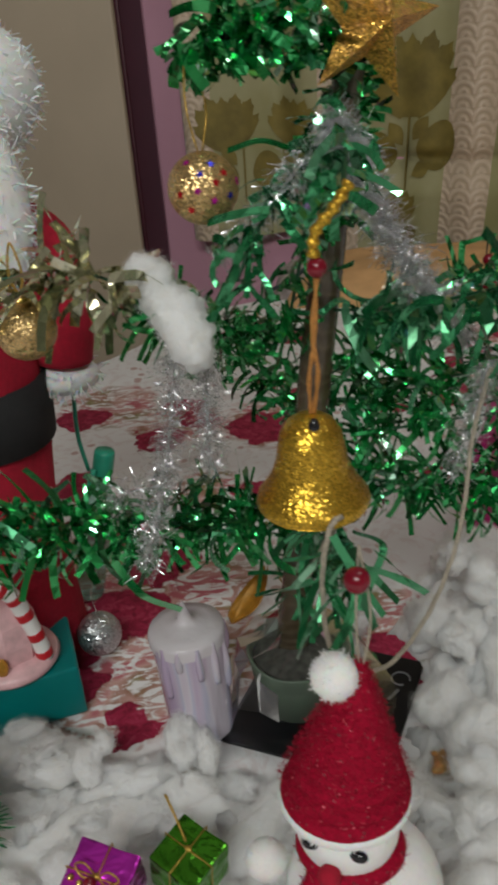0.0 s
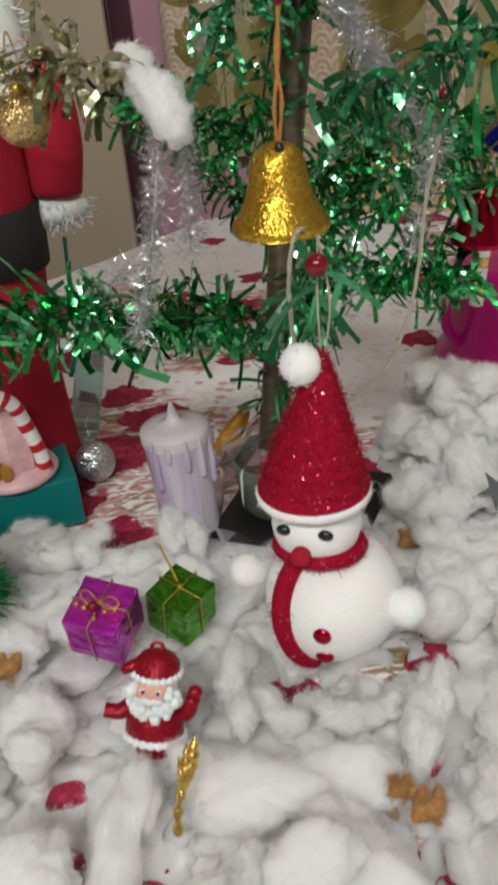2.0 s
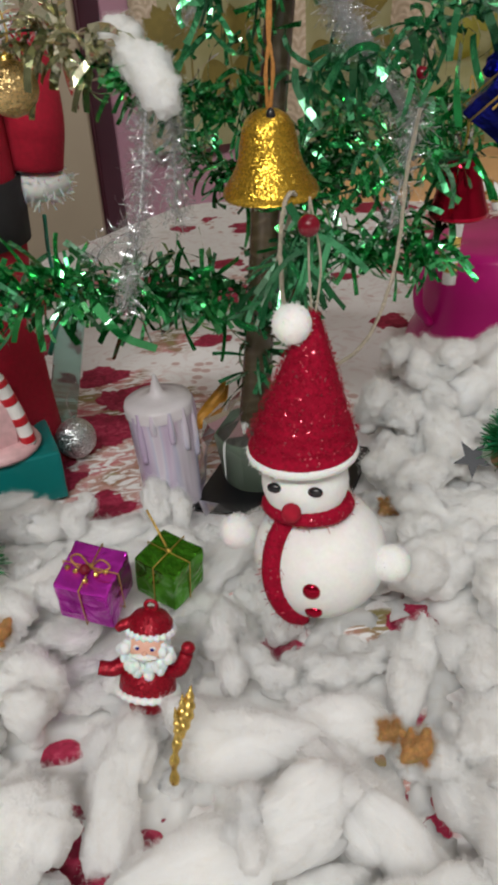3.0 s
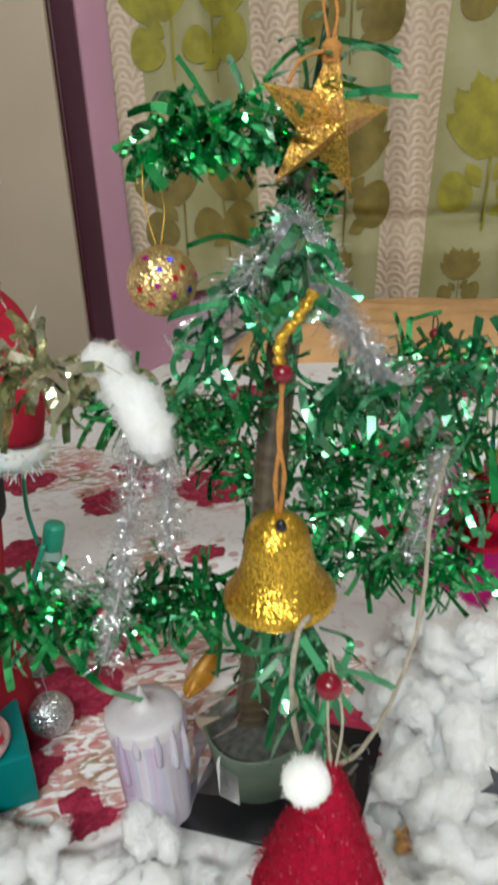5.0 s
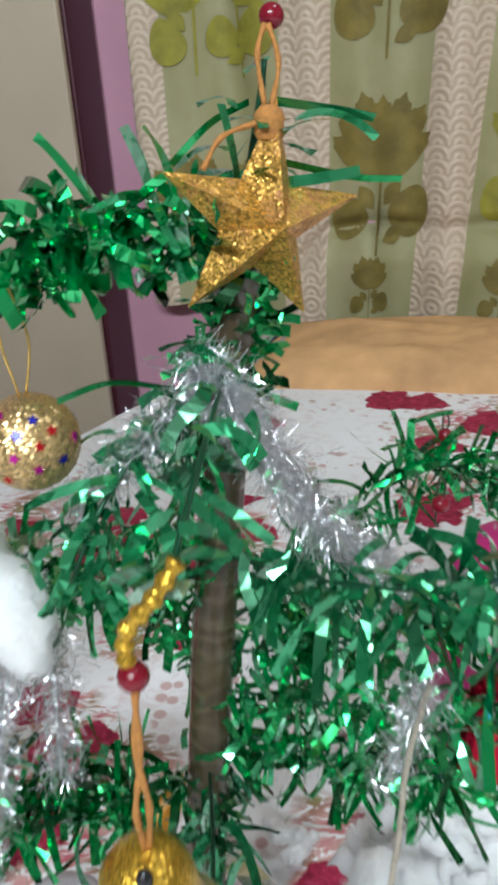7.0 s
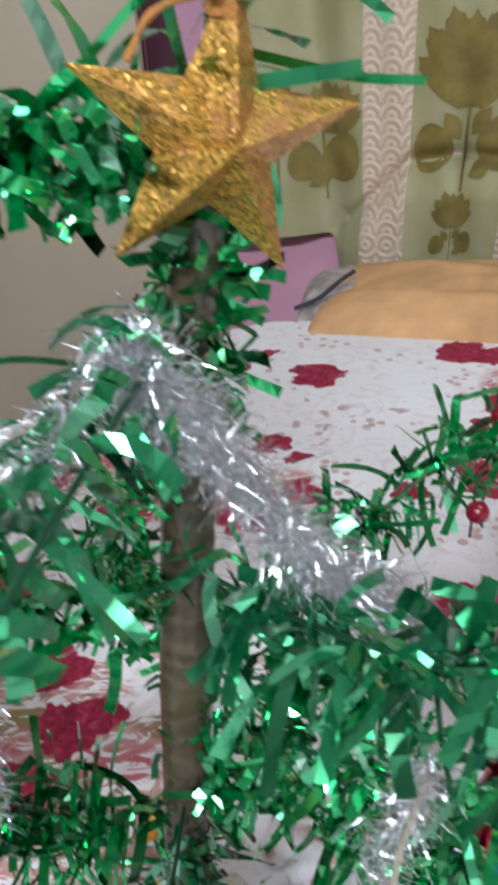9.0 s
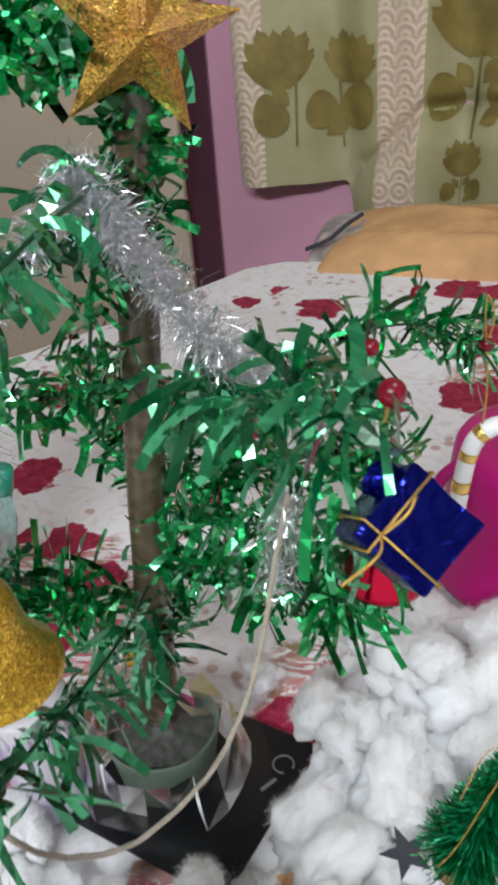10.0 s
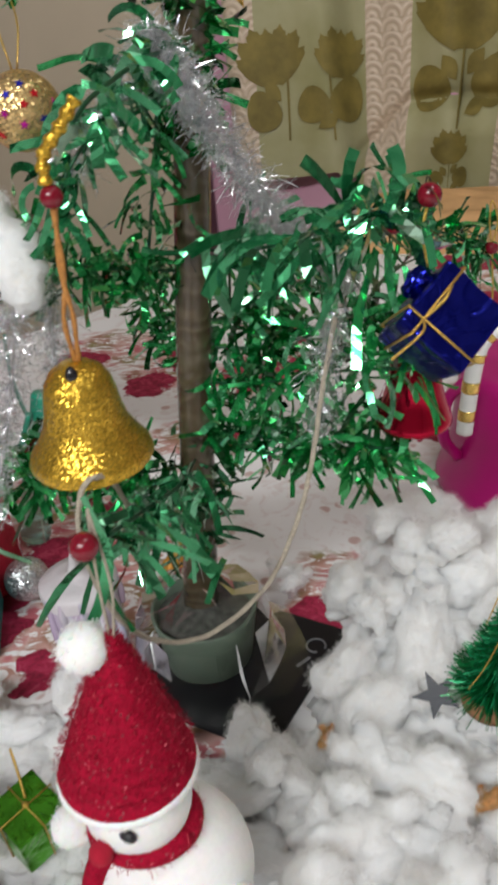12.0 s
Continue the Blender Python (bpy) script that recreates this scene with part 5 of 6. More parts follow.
part("cord", tube([(0, 0, 0.035), (0.001, -0.002, 0.045), (0.0, -0.004, 0.062)], 0.0007, 6, 6), M_GOLDCORD, rbell)


def bow_lines(parent, s, loops=True):
    """Gold cord tied round a gift box of side s, with a knot and ends on top."""
    h = s / 2 + 0.0006
    ring = lambda a, b: [(a[0] * p + b[0] * q, a[1] * p + b[1] * q, a[2] * p + b[2] * q) for p, q in ((-h, -h), (0, -h), (h, -h), (h, 0), (h, h), (0, h), (-h, h), (-h, 0), (-h, -h))]
    part("ribbon", tube(ring((1, 0, 0), (0, 0, 1)), 0.0004, 6, 1), M_GOLDCORD, parent, "gold cord")
    part("ribbon", tube(ring((0, 1, 0), (0, 0, 1)), 0.0004, 6, 1), M_GOLDCORD, parent, "gold cord")
    part("knot", ball(0.0016, (0, 0, h + 0.001), 10, (1.3, 1, 0.8)), M_GOLDCORD, parent)
    if loops:
        for sx in (-1, 1):
            part("bow_loop", tube([(0, 0, h), (sx * 0.006, 0.002, h + 0.006), (sx * 0.011, 0.001, h + 0.003), (sx * 0.006, -0.002, h + 0.0005), (0, 0, h)], 0.0005, 6, 6), M_GOLDCORD, parent)


def gift(at, s, mat, rot, label, loops=True, squash=(1, 1, 1), seed=1):
    g = thing("gift_box", at, label, "gift", "little gift boxes", rot)
    part("box", box_bm(s * squash[0], s * squash[1], s * squash[2], s * 0.05, 2, 0.0009, seed), mat, g, "", False)
    bow_lines(g, s, loops)
    return g


blue = thing("gift_box", (0.1385, 0.3030, 0.2610), "deep blue foil gift box hanging from the branch", "gift", "little gift boxes")
part("box", box_bm(0.0275, 0.0275, 0.0275, 0.0014, 2, 0.0009, 4), M_BLUE, blue, "", False)
for c_, axis in ((0.0080, 1), (-0.0085, 0)):
    h_ = 0.0146
    ring = [(p, c_, q) if axis else (c_, p, q) for p, q in ((-h_, -h_), (0, -h_), (h_, -h_), (h_, 0), (h_, h_), (0, h_), (-h_, h_), (-h_, 0), (-h_, -h_))]
    part("ribbon", tube(ring, 0.0005, 6, 1), M_GOLDCORD, blue, "gold cord")
_n = Vector((0.22, -0.80, 0.52)).normalized()
_e = Vector((0.68, 0.35, 0.62))
_e = (_e - _n * _e.dot(_n)).normalized()
_k = _n.cross(_e)
blue.matrix_world = Matrix(((_e.x, _k.x, _n.x, 0.1385), (_e.y, _k.y, _n.y, 0.3030), (_e.z, _k.z, _n.z, 0.2610), (0, 0, 0, 1)))
_wk = ball(0.0058, (0, 0, 0), 16, (1.1, 0.7, 0.8))
part("wrapper_fold", ([Vector(q) * (1 + 0.35 * noise.noise(Vector(q) * 420)) + Vector((0.006, 0.0160, 0.001)) for q in _wk[0]], _wk[1]), M_BLUE, blue, "crumpled foil fold", False)
part("bow_end", tube([(-0.0085, 0.008, 0.0145), (-0.014, 0.006, 0.018), (-0.027, 0.008, 0.016)], 0.0005, 6, 6), M_GOLDCORD, blue, "gold cord end")
part("bow_end", tube([(-0.0085, 0.008, 0.0145), (0.000, 0.007, 0.0175), (0.006, 0.008, 0.0165)], 0.0006, 6, 6), M_GOLDCORD, blue, "gold cord end")
hang = thing("bead_hanger", (0.134, 0.304, 0.306), "red bead on a gold thread tied to the branch", "ornament")
bead((0, 0, 0), 0.0042, hang)
part("thread", tube([(0, 0, 0), (-0.002, 0, -0.012), (0.0, 0, -0.024)], 0.0006, 6, 5), M_GOLDCORD, hang)
for at, r in (((0.167, 0.518, 0.252), 0.0038), ((0.137, 0.43, 0.262), 0.0040)):
    hb = thing("bead_hanger", at, "small dark red bead on a thread tied to the branch", "ornament")
    bead((0, 0, 0), r, hb)
    part("thread", tube([(0, 0, 0), (0.002, 0, 0.008), (-0.001, 0, 0.012), (-0.002, 0, -0.010)], 0.0005, 6, 5), M_WIRE, hb)

# candy cane ornament with gold bands, on its own bead and thread
cane = thing("candy_cane", (0.194, 0.519, 0.096), "white plastic candy cane with gold bands hanging from the branch", "ornament")
cp = [(0, 0, 0.0), (0.002, 0, 0.025), (0.005, 0, 0.050), (0.010, 0, 0.066), (0.022, 0, 0.074), (0.034, 0, 0.068), (0.038, 0, 0.056)]
part("rod", tube(cp, 0.0055, 14, 10), M_WHITE, cane, "white plastic rod")
cl = smooth_line(cp, 10)
for i in (4, 12, 21, 31, 42, 52):
    part("band", tube([cl[i], cl[i + 1], cl[i + 2], cl[i + 3]], 0.0058, 14, 2), M_GOLDMETAL, cane, "gold band")
part("thread", tube([(0.012, 0, 0.072), (0.013, -0.001, 0.095), (0.0115, 0, 0.124)], 0.0006, 6, 5), M_GOLDCORD, cane)
bead((0.0115, 0.001, 0.124), 0.0040, cane)
part("thread", tube([(0.0115, 0.001, 0.124), (0.014, 0.001, 0.140), (0.010, 0.001, 0.152), (0.0095, 0.001, 0.138), (0.0115, 0.001, 0.124)], 0.0005, 6, 6), M_GOLDCORD, cane)

gball = thing("glitter_ball", (-0.012, 0.366, 0.335), "gold glitter ball with little coloured stars hanging from the branch", "ornament")
part("sphere", ball(0.0150, (0, 0, 0), 40), M_BALLGLIT, gball)


def flat_star(r, at, normal, turn, mat, parent, thick=0.0004, name="star", inner=0.45):
    n_ = Vector(normal).normalized()
    s_ = n_.orthogonal().normalized()
    t_ = n_.cross(s_)
    v = []
    for z in (0, thick):
        for i in range(10):
            a = turn + math.pi * i / 5
            q = r if i % 2 == 0 else r * inner
            v.append(Vector(at) + s_ * q * math.cos(a) + t_ * q * math.sin(a) + n_ * z)
        v.append(Vector(at) + n_ * z)
    f = [(10, (i + 1) % 10, i) for i in range(10)] + [(21, 11 + i, 11 + (i + 1) % 10) for i in range(10)] + [(i, (i + 1) % 10, 11 + (i + 1) % 10, 11 + i) for i in range(10)]
    return part(name, (v, f), mat, parent, "", False)


M_SEQ = [plain("sequin_" + n, c, 0.25, 0.6) for n, c in (("red", (0.55, 0.01, 0.02)), ("blue", (0.02, 0.02, 0.35)), ("magenta", (0.5, 0.01, 0.3)))]
for i, (lat, lon) in enumerate([(15, -70), (5, -100), (-8, -45), (30, -95), (28, -50), (-12, -75), (10, -20), (45, -70), (-25, -115), (0, -130), (50, -130), (12, 30)]):
    d = Vector((math.cos(radians(lat)) * math.cos(radians(lon)), math.cos(radians(lat)) * math.sin(radians(lon)), math.sin(radians(lat))))
    flat_star(0.0019, d * 0.0151, d, i, M_SEQ[(i * 2 + i // 3) % 3], gball, 0.0003, "sequin")
for sx in (-1, 1):
    part("thread", tube([(sx * 0.001, 0, 0.0148), (sx * 0.004, 0.002, 0.032), (-0.002 + sx * 0.001, 0.004, 0.052)], 0.0004, 6, 6), M_GOLDCORD, gball)

lball = thing("gold_ball", (-0.099, 0.379, 0.277), "pale gold glitter ball hanging among the gilded foil", "ornament")
part("sphere", ball(0.0142, (0, 0, 0), 32), M_BALLGLIT, lball)
part("cap", lathe([(0.004, 0.013), (0.004, 0.016), (0.0, 0.0165)], 14), M_GOLDMETAL, lball)
part("thread", tube([(0, 0, 0.016), (0.003, 0, 0.026), (0.0, 0, 0.040), (-0.003, 0, 0.026), (0, 0, 0.016)], 0.0006, 6, 6), M_GOLDCORD, lball)

# the star on the top
star = thing("gold_star", (0.0625, 0.3795, 0.3930), "gold glitter star with raised facets tied at the tree's top", "ornament")
sx_ = Vector((0.054, 0.018, -0.012)).normalized()
sy_ = Vector((0.009, 0.0025, 0.0545))
sy_ = (sy_ - sx_ * sy_.dot(sx_)).normalized()
sn_ = sx_.cross(sy_)
sn_ = sn_ if sn_.y < 0 else -sn_
v, f = [], []
for i in range(10):
    a = math.pi / 2 + math.pi * i / 5
    r = 0.0335 if i % 2 == 0 else 0.0135
    v.append(sx_ * r * math.cos(a) + sy_ * r * math.sin(a))
v += [sn_ * 0.0165, -sn_ * 0.0110]
f = [(10, i, (i + 1) % 10) for i in range(10)] + [(11, (i + 1) % 10, i) for i in range(10)]
part("faceted_shell", (v, f), M_STARGLIT, star, "gold glitter facets", False)
part("cord_wrap", moved(lathe([(0.0038, 0.0), (0.0046, 0.002), (0.0041, 0.0035), (0.0046, 0.005), (0.0040, 0.007), (0.002, 0.009)], 16), pose(0.004, 0.001, 0.0225)), M_ORANGECORD, star, "wound orange cord")
part("cord", tube([(0.003, 0.001, 0.031), (0.002, 0.005, 0.044), (0.005, 0.010, 0.052)], 0.00075, 8, 8, 0.9, 2), M_ORANGECORD, star)
part("cord", tube([(0.005, 0.001, 0.031), (0.008, 0.006, 0.042), (0.006, 0.010, 0.052)], 0.00075, 8, 8, 0.9, 2), M_ORANGECORD, star)
part("cord", tube([(0.000, -0.002, 0.027), (-0.010, -0.004, 0.024), (-0.016, -0.006, 0.016)], 0.00075, 8, 8, 0.9, 2), M_ORANGECORD, star)
bead((0.0075, 0.014, 0.0540), 0.0037, star)

# cotton on the branch
_lumps = [((-0.60, 0.75, 0.80), 0.50), ((-0.36, 0.60, 0.66), 0.52), ((-0.30, 0.30, 0.30), 0.54), ((0.0, 0.05, 0.0), 0.64), ((0.18, -0.22, -0.28), 0.64), ((0.30, -0.48, -0.55), 0.58), ((0.46, -0.70, -0.85), 0.46), ((0.30, -0.2, 0.1), 0.42)]
cot = new("cotton_tuft", skin([(Vector(c), r) for c, r in _lumps], 0.075, 51, 1.0))
cot.matrix_world = Matrix.Translation((-0.0305, 0.366, 0.2835)) @ Matrix.Diagonal((0.0185, 0.0185, 0.0185, 1))
tagged(cot, "long lump of white cotton wool laid on a branch like snow", "cotton wool")
fluff(cot, 5000, 6, (0.0012, 0.003))


# ---- snowman ----
snow = thing("snowman", (0.026, 0.234, 0.033), "white foam snowman with red tinsel hat and scarf in cotton wool", "snowman", "", (0, 0, -26))
part("body", ball(0.033, (0, 0, 0.033), 40, (1, 1, 0.98)), M_FOAM, snow, "white foam ball body")
part("head", ball(0.0205, (-0.0047, -0.006, 0.079), 32), M_FOAM, snow, "white foam ball head")
HATC = Vector((-0.0052, -0.0065, 0.0962))
TIP = Vector((0.002, -0.009, 0.163))


def hat_ring(s):
    """Centre and radius of the hat at height share s."""
    return HATC.lerp(TIP, s), 0.0235 * (1 - s) ** 0.86 * (1 + 0.055 * max(0.0, 1 - s * 1.3) * math.sin(s * 62)) + 0.0012


v, f = [], []
n = 36
for j in range(31):
    c, r = hat_ring(j / 30)
    v += [c + Vector((r * math.cos(2 * math.pi * i / n), r * math.sin(2 * math.pi * i / n), 0)) for i in range(n)]
for j in range(30):
    f += [(j * n + i, j * n + (i + 1) % n, (j + 1) * n + (i + 1) % n, (j + 1) * n + i) for i in range(n)]
hat = part("hat", (v, f), M_REDPLUSH, snow, "red tinsel hat")
_rng = random.Random(41)
spots = []
for _ in range(5200):
    s, a = _rng.random() ** 1.3, _rng.uniform(0, 2 * math.pi)
    c, r = hat_ring(s)
    d = Vector((math.cos(a), math.sin(a), 0.3))
    spots.append((c + d * r * 0.97, d.orthogonal()))
part("red_tinsel", strips(_rng, spots, (0.0009, 0.0022), (0.00016, 0.00034), 0.1, 0.8, 2), M_REDFIB, hat, "short red tinsel fibres", False)
v, f = [], []
for i in range(48):
    a = 2 * math.pi * i / 48
    for k in range(10):
        b = 2 * math.pi * k / 10
        rr = 0.0030 * (1 + 0.10 * noise.noise(Vector((math.cos(a) * 9, math.sin(a) * 9, k))))
        v.append(HATC + Vector(((0.0228 + rr * math.cos(b)) * math.cos(a), (0.0228 + rr * math.cos(b)) * math.sin(a), -0.001 + rr * math.sin(b))))
for i in range(48):
    f += [(i * 10 + k, ((i + 1) % 48) * 10 + k, ((i + 1) % 48) * 10 + (k + 1) % 10, i * 10 + (k + 1) % 10) for k in range(10)]
brim = part("brim", (v, f), M_POM, hat, "white fluffy brim")
spots = []
for _ in range(1500):
    a, b = _rng.uniform(0, 2 * math.pi), _rng.uniform(0, 2 * math.pi)
    d = Vector((math.cos(a), math.sin(a), 0)) * math.cos(b) + Vector((0, 0, math.sin(b)))
    spots.append((HATC + Vector((0.0228 * math.cos(a), 0.0228 * math.sin(a), -0.001)) + d * 0.0028, d.orthogonal()))
part("fluff", strips(_rng, spots, (0.0008, 0.0020), (0.0002, 0.0004), 0.0, 0.9, 2), M_HAIR, brim, "", False)


def pompom(at, r, parent, rng, name="pompom"):
    p = part(name, ball(r * 0.94, at, 24), M_POM, parent, "white fluffy pompom")
    spots = []
    for _ in range(900):
        d = Vector((rng.gauss(0, 1), rng.gauss(0, 1), rng.gauss(0, 1))).normalized()
        spots.append((Vector(at) + d * r * 0.9, d.orthogonal()))
    part("fluff", strips(rng, spots, (r * 0.10, r * 0.26), (0.0002, 0.0004), 0.0, 0.8, 2), M_HAIR, p, "", False)
    return p


pompom((-0.0055, -0.0138, 0.1585), 0.0090, snow, _rng)
pompom((-0.0395, -0.010, 0.0465), 0.0095, snow, _rng, "hand_ball")
pompom((0.0365, -0.006, 0.0365), 0.0098, snow, _rng, "hand_ball")
for sx in (-1, 1):
    part("eye", ball(0.0030, (-0.0047 + sx * 0.0094, -0.0240, 0.0835), 14, (1.2, 0.7, 0.85)), M_BLACK, snow, "glossy black eye")
part("nose", ball(0.0046, (-0.0055, -0.0285, 0.0740), 16), M_FELT, snow, "round red felt nose")
part("button", ball(0.0044, (0.0035, -0.0325, 0.034), 14, (1, 0.5, 1)), M_REDSHINE, snow, "shiny red gem button")
part("button", ball(0.0044, (0.0035, -0.0300, 0.020), 14, (1, 0.5, 0.8)), M_REDSHINE, snow, "shiny red gem button")
# scarf: a collar and a hanging end along the body
v, f = [], []
line = [(-0.0040 + 0.0180 * math.cos(a), -0.005 + 0.0180 * math.sin(a), 0.0650 - 0.003 * math.sin(a)) for a in (2 * math.pi * i / 24 for i in range(25))]
scarf = part("scarf", tube(line, 0.0042, 10, 2), M_REDPLUSH, snow, "red tinsel scarf")
end = []
for i in range(9):
    b = radians(52 - 13.5 * i)
    lon = radians(-128 + 2.5 * i)
    d = Vector((math.cos(b) * math.cos(lon), math.cos(b) * math.sin(lon), math.sin(b)))
    end.append(Vector((0, 0, 0.033)) + d * 0.0335)
part("scarf_end", tube(end, 0.0048, 10, 4), M_REDPLUSH, scarf)
spots = [(p, Vector(d)) for p, d in along(_rng, end, 1400, 0, 0.0022)] + along(_rng, line, 1300, 0, 0.0022)
part("red_tinsel", strips(_rng, spots, (0.0012, 0.0042), (0.00016, 0.00034), 0.1, 0.8, 2), M_REDFIB, scarf, "", False)
part("hanging_thread", tube([TIP + Vector((0, 0, -0.004)), TIP + Vector((-0.001, 0.001, 0.020)), TIP + Vector((0.0, 0.002, 0.046))], 0.0005, 6, 6), M_TWINE, snow)
part("hanging_thread", tube([TIP + Vector((0.001, 0, -0.004)), TIP + Vector((0.004, 0.001, 0.020)), TIP + Vector((0.0, 0.002, 0.046))], 0.0005, 6, 6), M_TWINE, snow)
hb = thing("bead_hanger", (0.023, 0.222, 0.232), "red bead on the thread above the snowman", "ornament")
bead((0, 0, 0), 0.0046, hb)

# ---- small things in the cotton ----
purple = gift((-0.0905, 0.2660, 0.0415), 0.0300, M_PURPLE, (16, 8, -24), "purple foil gift box with gold cord and a red bead", True, (1, 1, 1), 2)
bead((-0.001, -0.004, 0.0185), 0.0030, purple)
for k in ((-0.006, -0.005, 0.0165), (0.005, -0.004, 0.0165), (0.001, -0.009, 0.0160), (-0.011, -0.004, 0.0165), (0.009, -0.001, 0.016)):
    part("gold_bead", ball(0.0017, k, 10), M_GOLDMETAL, purple, "tiny gold bead")
green = gift((-0.0505, 0.2790, 0.0345), 0.0270, M_GIFTGREEN, (6, 10, -40), "green foil gift box with gold cord in the cotton wool", False, (1, 1, 1), 7)
part("bow_end", tube([(-0.003, 0.002, 0.0145), (-0.012, 0.006, 0.020), (-0.022, 0.010, 0.026)], 0.0007, 6, 6), M_GOLDCORD, green, "gold cord end")


def doll_mesh(name, pieces):
    """One plain mesh out of coloured pieces."""
    verts, faces, index, mats = [], [], [], []
    for (pv, pf), mat in pieces:
        if mat not in mats:
            mats.append(mat)
        n0 = len(verts)
        verts += list(pv)
        faces += [tuple(i + n0 for i in q) for q in pf]
        index += [mats.index(mat)] * len(pf)
    return new(name, mesh_of(name, verts, faces, mats, index))


def shag(rng, centre, rx, ry, rz, count, length, width):
    spots = []
    for _ in range(count):
        d = Vector((rng.gauss(0, 1), rng.gauss(0, 1), rng.gauss(0, 1))).normalized()
        spots.append((Vector(centre) + Vector((d.x * rx, d.y * ry, d.z * rz)), d.orthogonal()))
    return strips(rng, spots, length, width, 0.4, 0.5, 3)


def crimp(r0, z, rr, n=48, teeth=24, squash=0.8):
    """A crimped fur hem round z."""
    g = tube([(r0 * math.cos(a), r0 * squash * math.sin(a), z) for a in (2 * math.pi * i / n for i in range(n + 1))], lambda s: rr * (1 + 0.22 * math.sin(s * teeth * 2 * math.pi)), 8, 2)
    return g


_rng = random.Random(52)
curls = []
for _ in range(46):
    a = _rng.uniform(-0.35, math.pi + 0.35)
    k = _rng.uniform(0.72, 1.08)
    curls.append((ball(_rng.uniform(0.0016, 0.0025), (0.0090 * k * math.cos(a), -0.0065 + _rng.uniform(-0.0022, 0.0015), 0.0335 - 0.0098 * k * math.sin(a)), 8, (1, 0.8, 1.3)), M_POM))
small_doll = doll_mesh("bearded_doll", [
    (moved(lathe([(0.0, 0.000), (0.0062, 0.0005), (0.0070, 0.004), (0.0068, 0.009), (0.0100, 0.0105), (0.0112, 0.013), (0.0108, 0.019), (0.0085, 0.025), (0.004, 0.028), (0, 0.029)], 28), Matrix.Diagonal((1, 0.8, 1, 1))), M_REDGLIT),
    (crimp(0.0112, 0.0115, 0.0016), M_POM),
    (ball(0.0086, (0, -0.001, 0.0335), 20, (1, 0.9, 1)), M_POM),
    (ball(0.0072, (0, -0.0058, 0.0350), 20, (0.98, 0.58, 0.92)), M_SKIN),
    (ball(0.0012, (0, -0.0102, 0.0338), 10), M_SKIN),
    (ball(0.0013, (-0.0028, -0.0092, 0.0361), 10, (1.2, 0.5, 0.8)), M_WHITE), (ball(0.0013, (0.0028, -0.0092, 0.0361), 10, (1.2, 0.5, 0.8)), M_WHITE),
    (ball(0.0008, (-0.0027, -0.0099, 0.0360), 8, (1, 0.6, 1)), M_SEQ[1]), (ball(0.0008, (0.0029, -0.0099, 0.0360), 8, (1, 0.6, 1)), M_SEQ[1]),
    (tube([(-0.0046, -0.0088, 0.0318), (0, -0.0106, 0.0326), (0.0046, -0.0088, 0.0318)], lambda s: 0.0007 + 0.0008 * math.sin(math.pi * s), 8, 6), M_POM),
    (crimp(0.0083, 0.0400, 0.0017, 48, 22, 0.95), M_POM),
    (lathe([(0.0088, 0.0402), (0.0086, 0.0440), (0.0064, 0.0470), (0.003, 0.0485), (0, 0.049)], 24), M_REDGLIT),
    (tube([(-0.005, -0.002, 0.044), (-0.0095, -0.003, 0.0422), (-0.0118, -0.003, 0.0402)], lambda s: 0.0030 - 0.0012 * s, 10, 5), M_REDGLIT),
    (tube([(0.0022 * math.cos(a), 0, 0.0505 + 0.0022 * math.sin(a)) for a in (2 * math.pi * i / 12 for i in range(13))], 0.0008, 8, 2), M_REDGLIT),
    (tube([(-0.008, -0.001, 0.0245), (-0.013, -0.003, 0.0215), (-0.0185, -0.004, 0.0220)], lambda s: 0.0036 - 0.0006 * s, 12, 6), M_REDGLIT),
    (tube([(0.008, -0.001, 0.0225), (0.0125, -0.003, 0.0245), (0.0150, -0.003, 0.0320)], lambda s: 0.0034 - 0.0008 * s, 12, 6), M_REDGLIT),
    (ball(0.0028, (0.0154, -0.003, 0.0345), 12), M_REDGLIT),
] + curls)
small_doll.matrix_world = pose(-0.0690, 0.2000, 0.0100, -16, 6, -14) @ Matrix.Diagonal((1.24, 1.24, 1.12, 1))
tagged(small_doll, "little bearded doll in red glitter suit in cotton wool", "doll")

leaf = thing("gold_leaf", (-0.058, 0.154, 0.013), "gold plastic leaf sprig stuck upright in the cotton wool", "ornament")
part("stem", tube([(0, 0, 0), (0.001, 0.002, 0.010), (0.003, 0.004, 0.018), (0.006, 0.008, 0.026)], lambda s: 0.0018 + 0.0006 * math.sin(s * 20), 10, 8), M_GOLDMETAL, leaf)
for p, q, w in (((0.003, 0.004, 0.016), (0.0045, 0.009, 0.036), 0.0020), ((0.005, 0.006, 0.020), (0.0125, 0.014, 0.042), 0.0030), ((0.004, 0.006, 0.020), (0.0085, 0.012, 0.040), 0.0024)):
    part("leaf_blade", tube([p, Vector(p).lerp(Vector(q), 0.5) + Vector((0.001, 0, 0.001)), q], lambda s, w=w: w * math.sin(math.pi * (0.12 + 0.85 * s)) * (1 + 0.16 * math.sin(s * 34)), 10, 12), M_GOLDMETAL, leaf)

sball = thing("silver_ball", (-0.113, 0.487, 0.0165), "silver glitter ball lying on the sheet", "ornament")
part("sphere", ball(0.0158, (0, 0, 0), 36), M_SILVGLIT, sball)
part("thread", tube([(0.0, 0.003, 0.0155), (-0.003, 0.010, 0.028), (0.002, 0.016, 0.036), (0.006, 0.016, 0.040)], 0.0003, 6, 6), M_SILVER, sball)

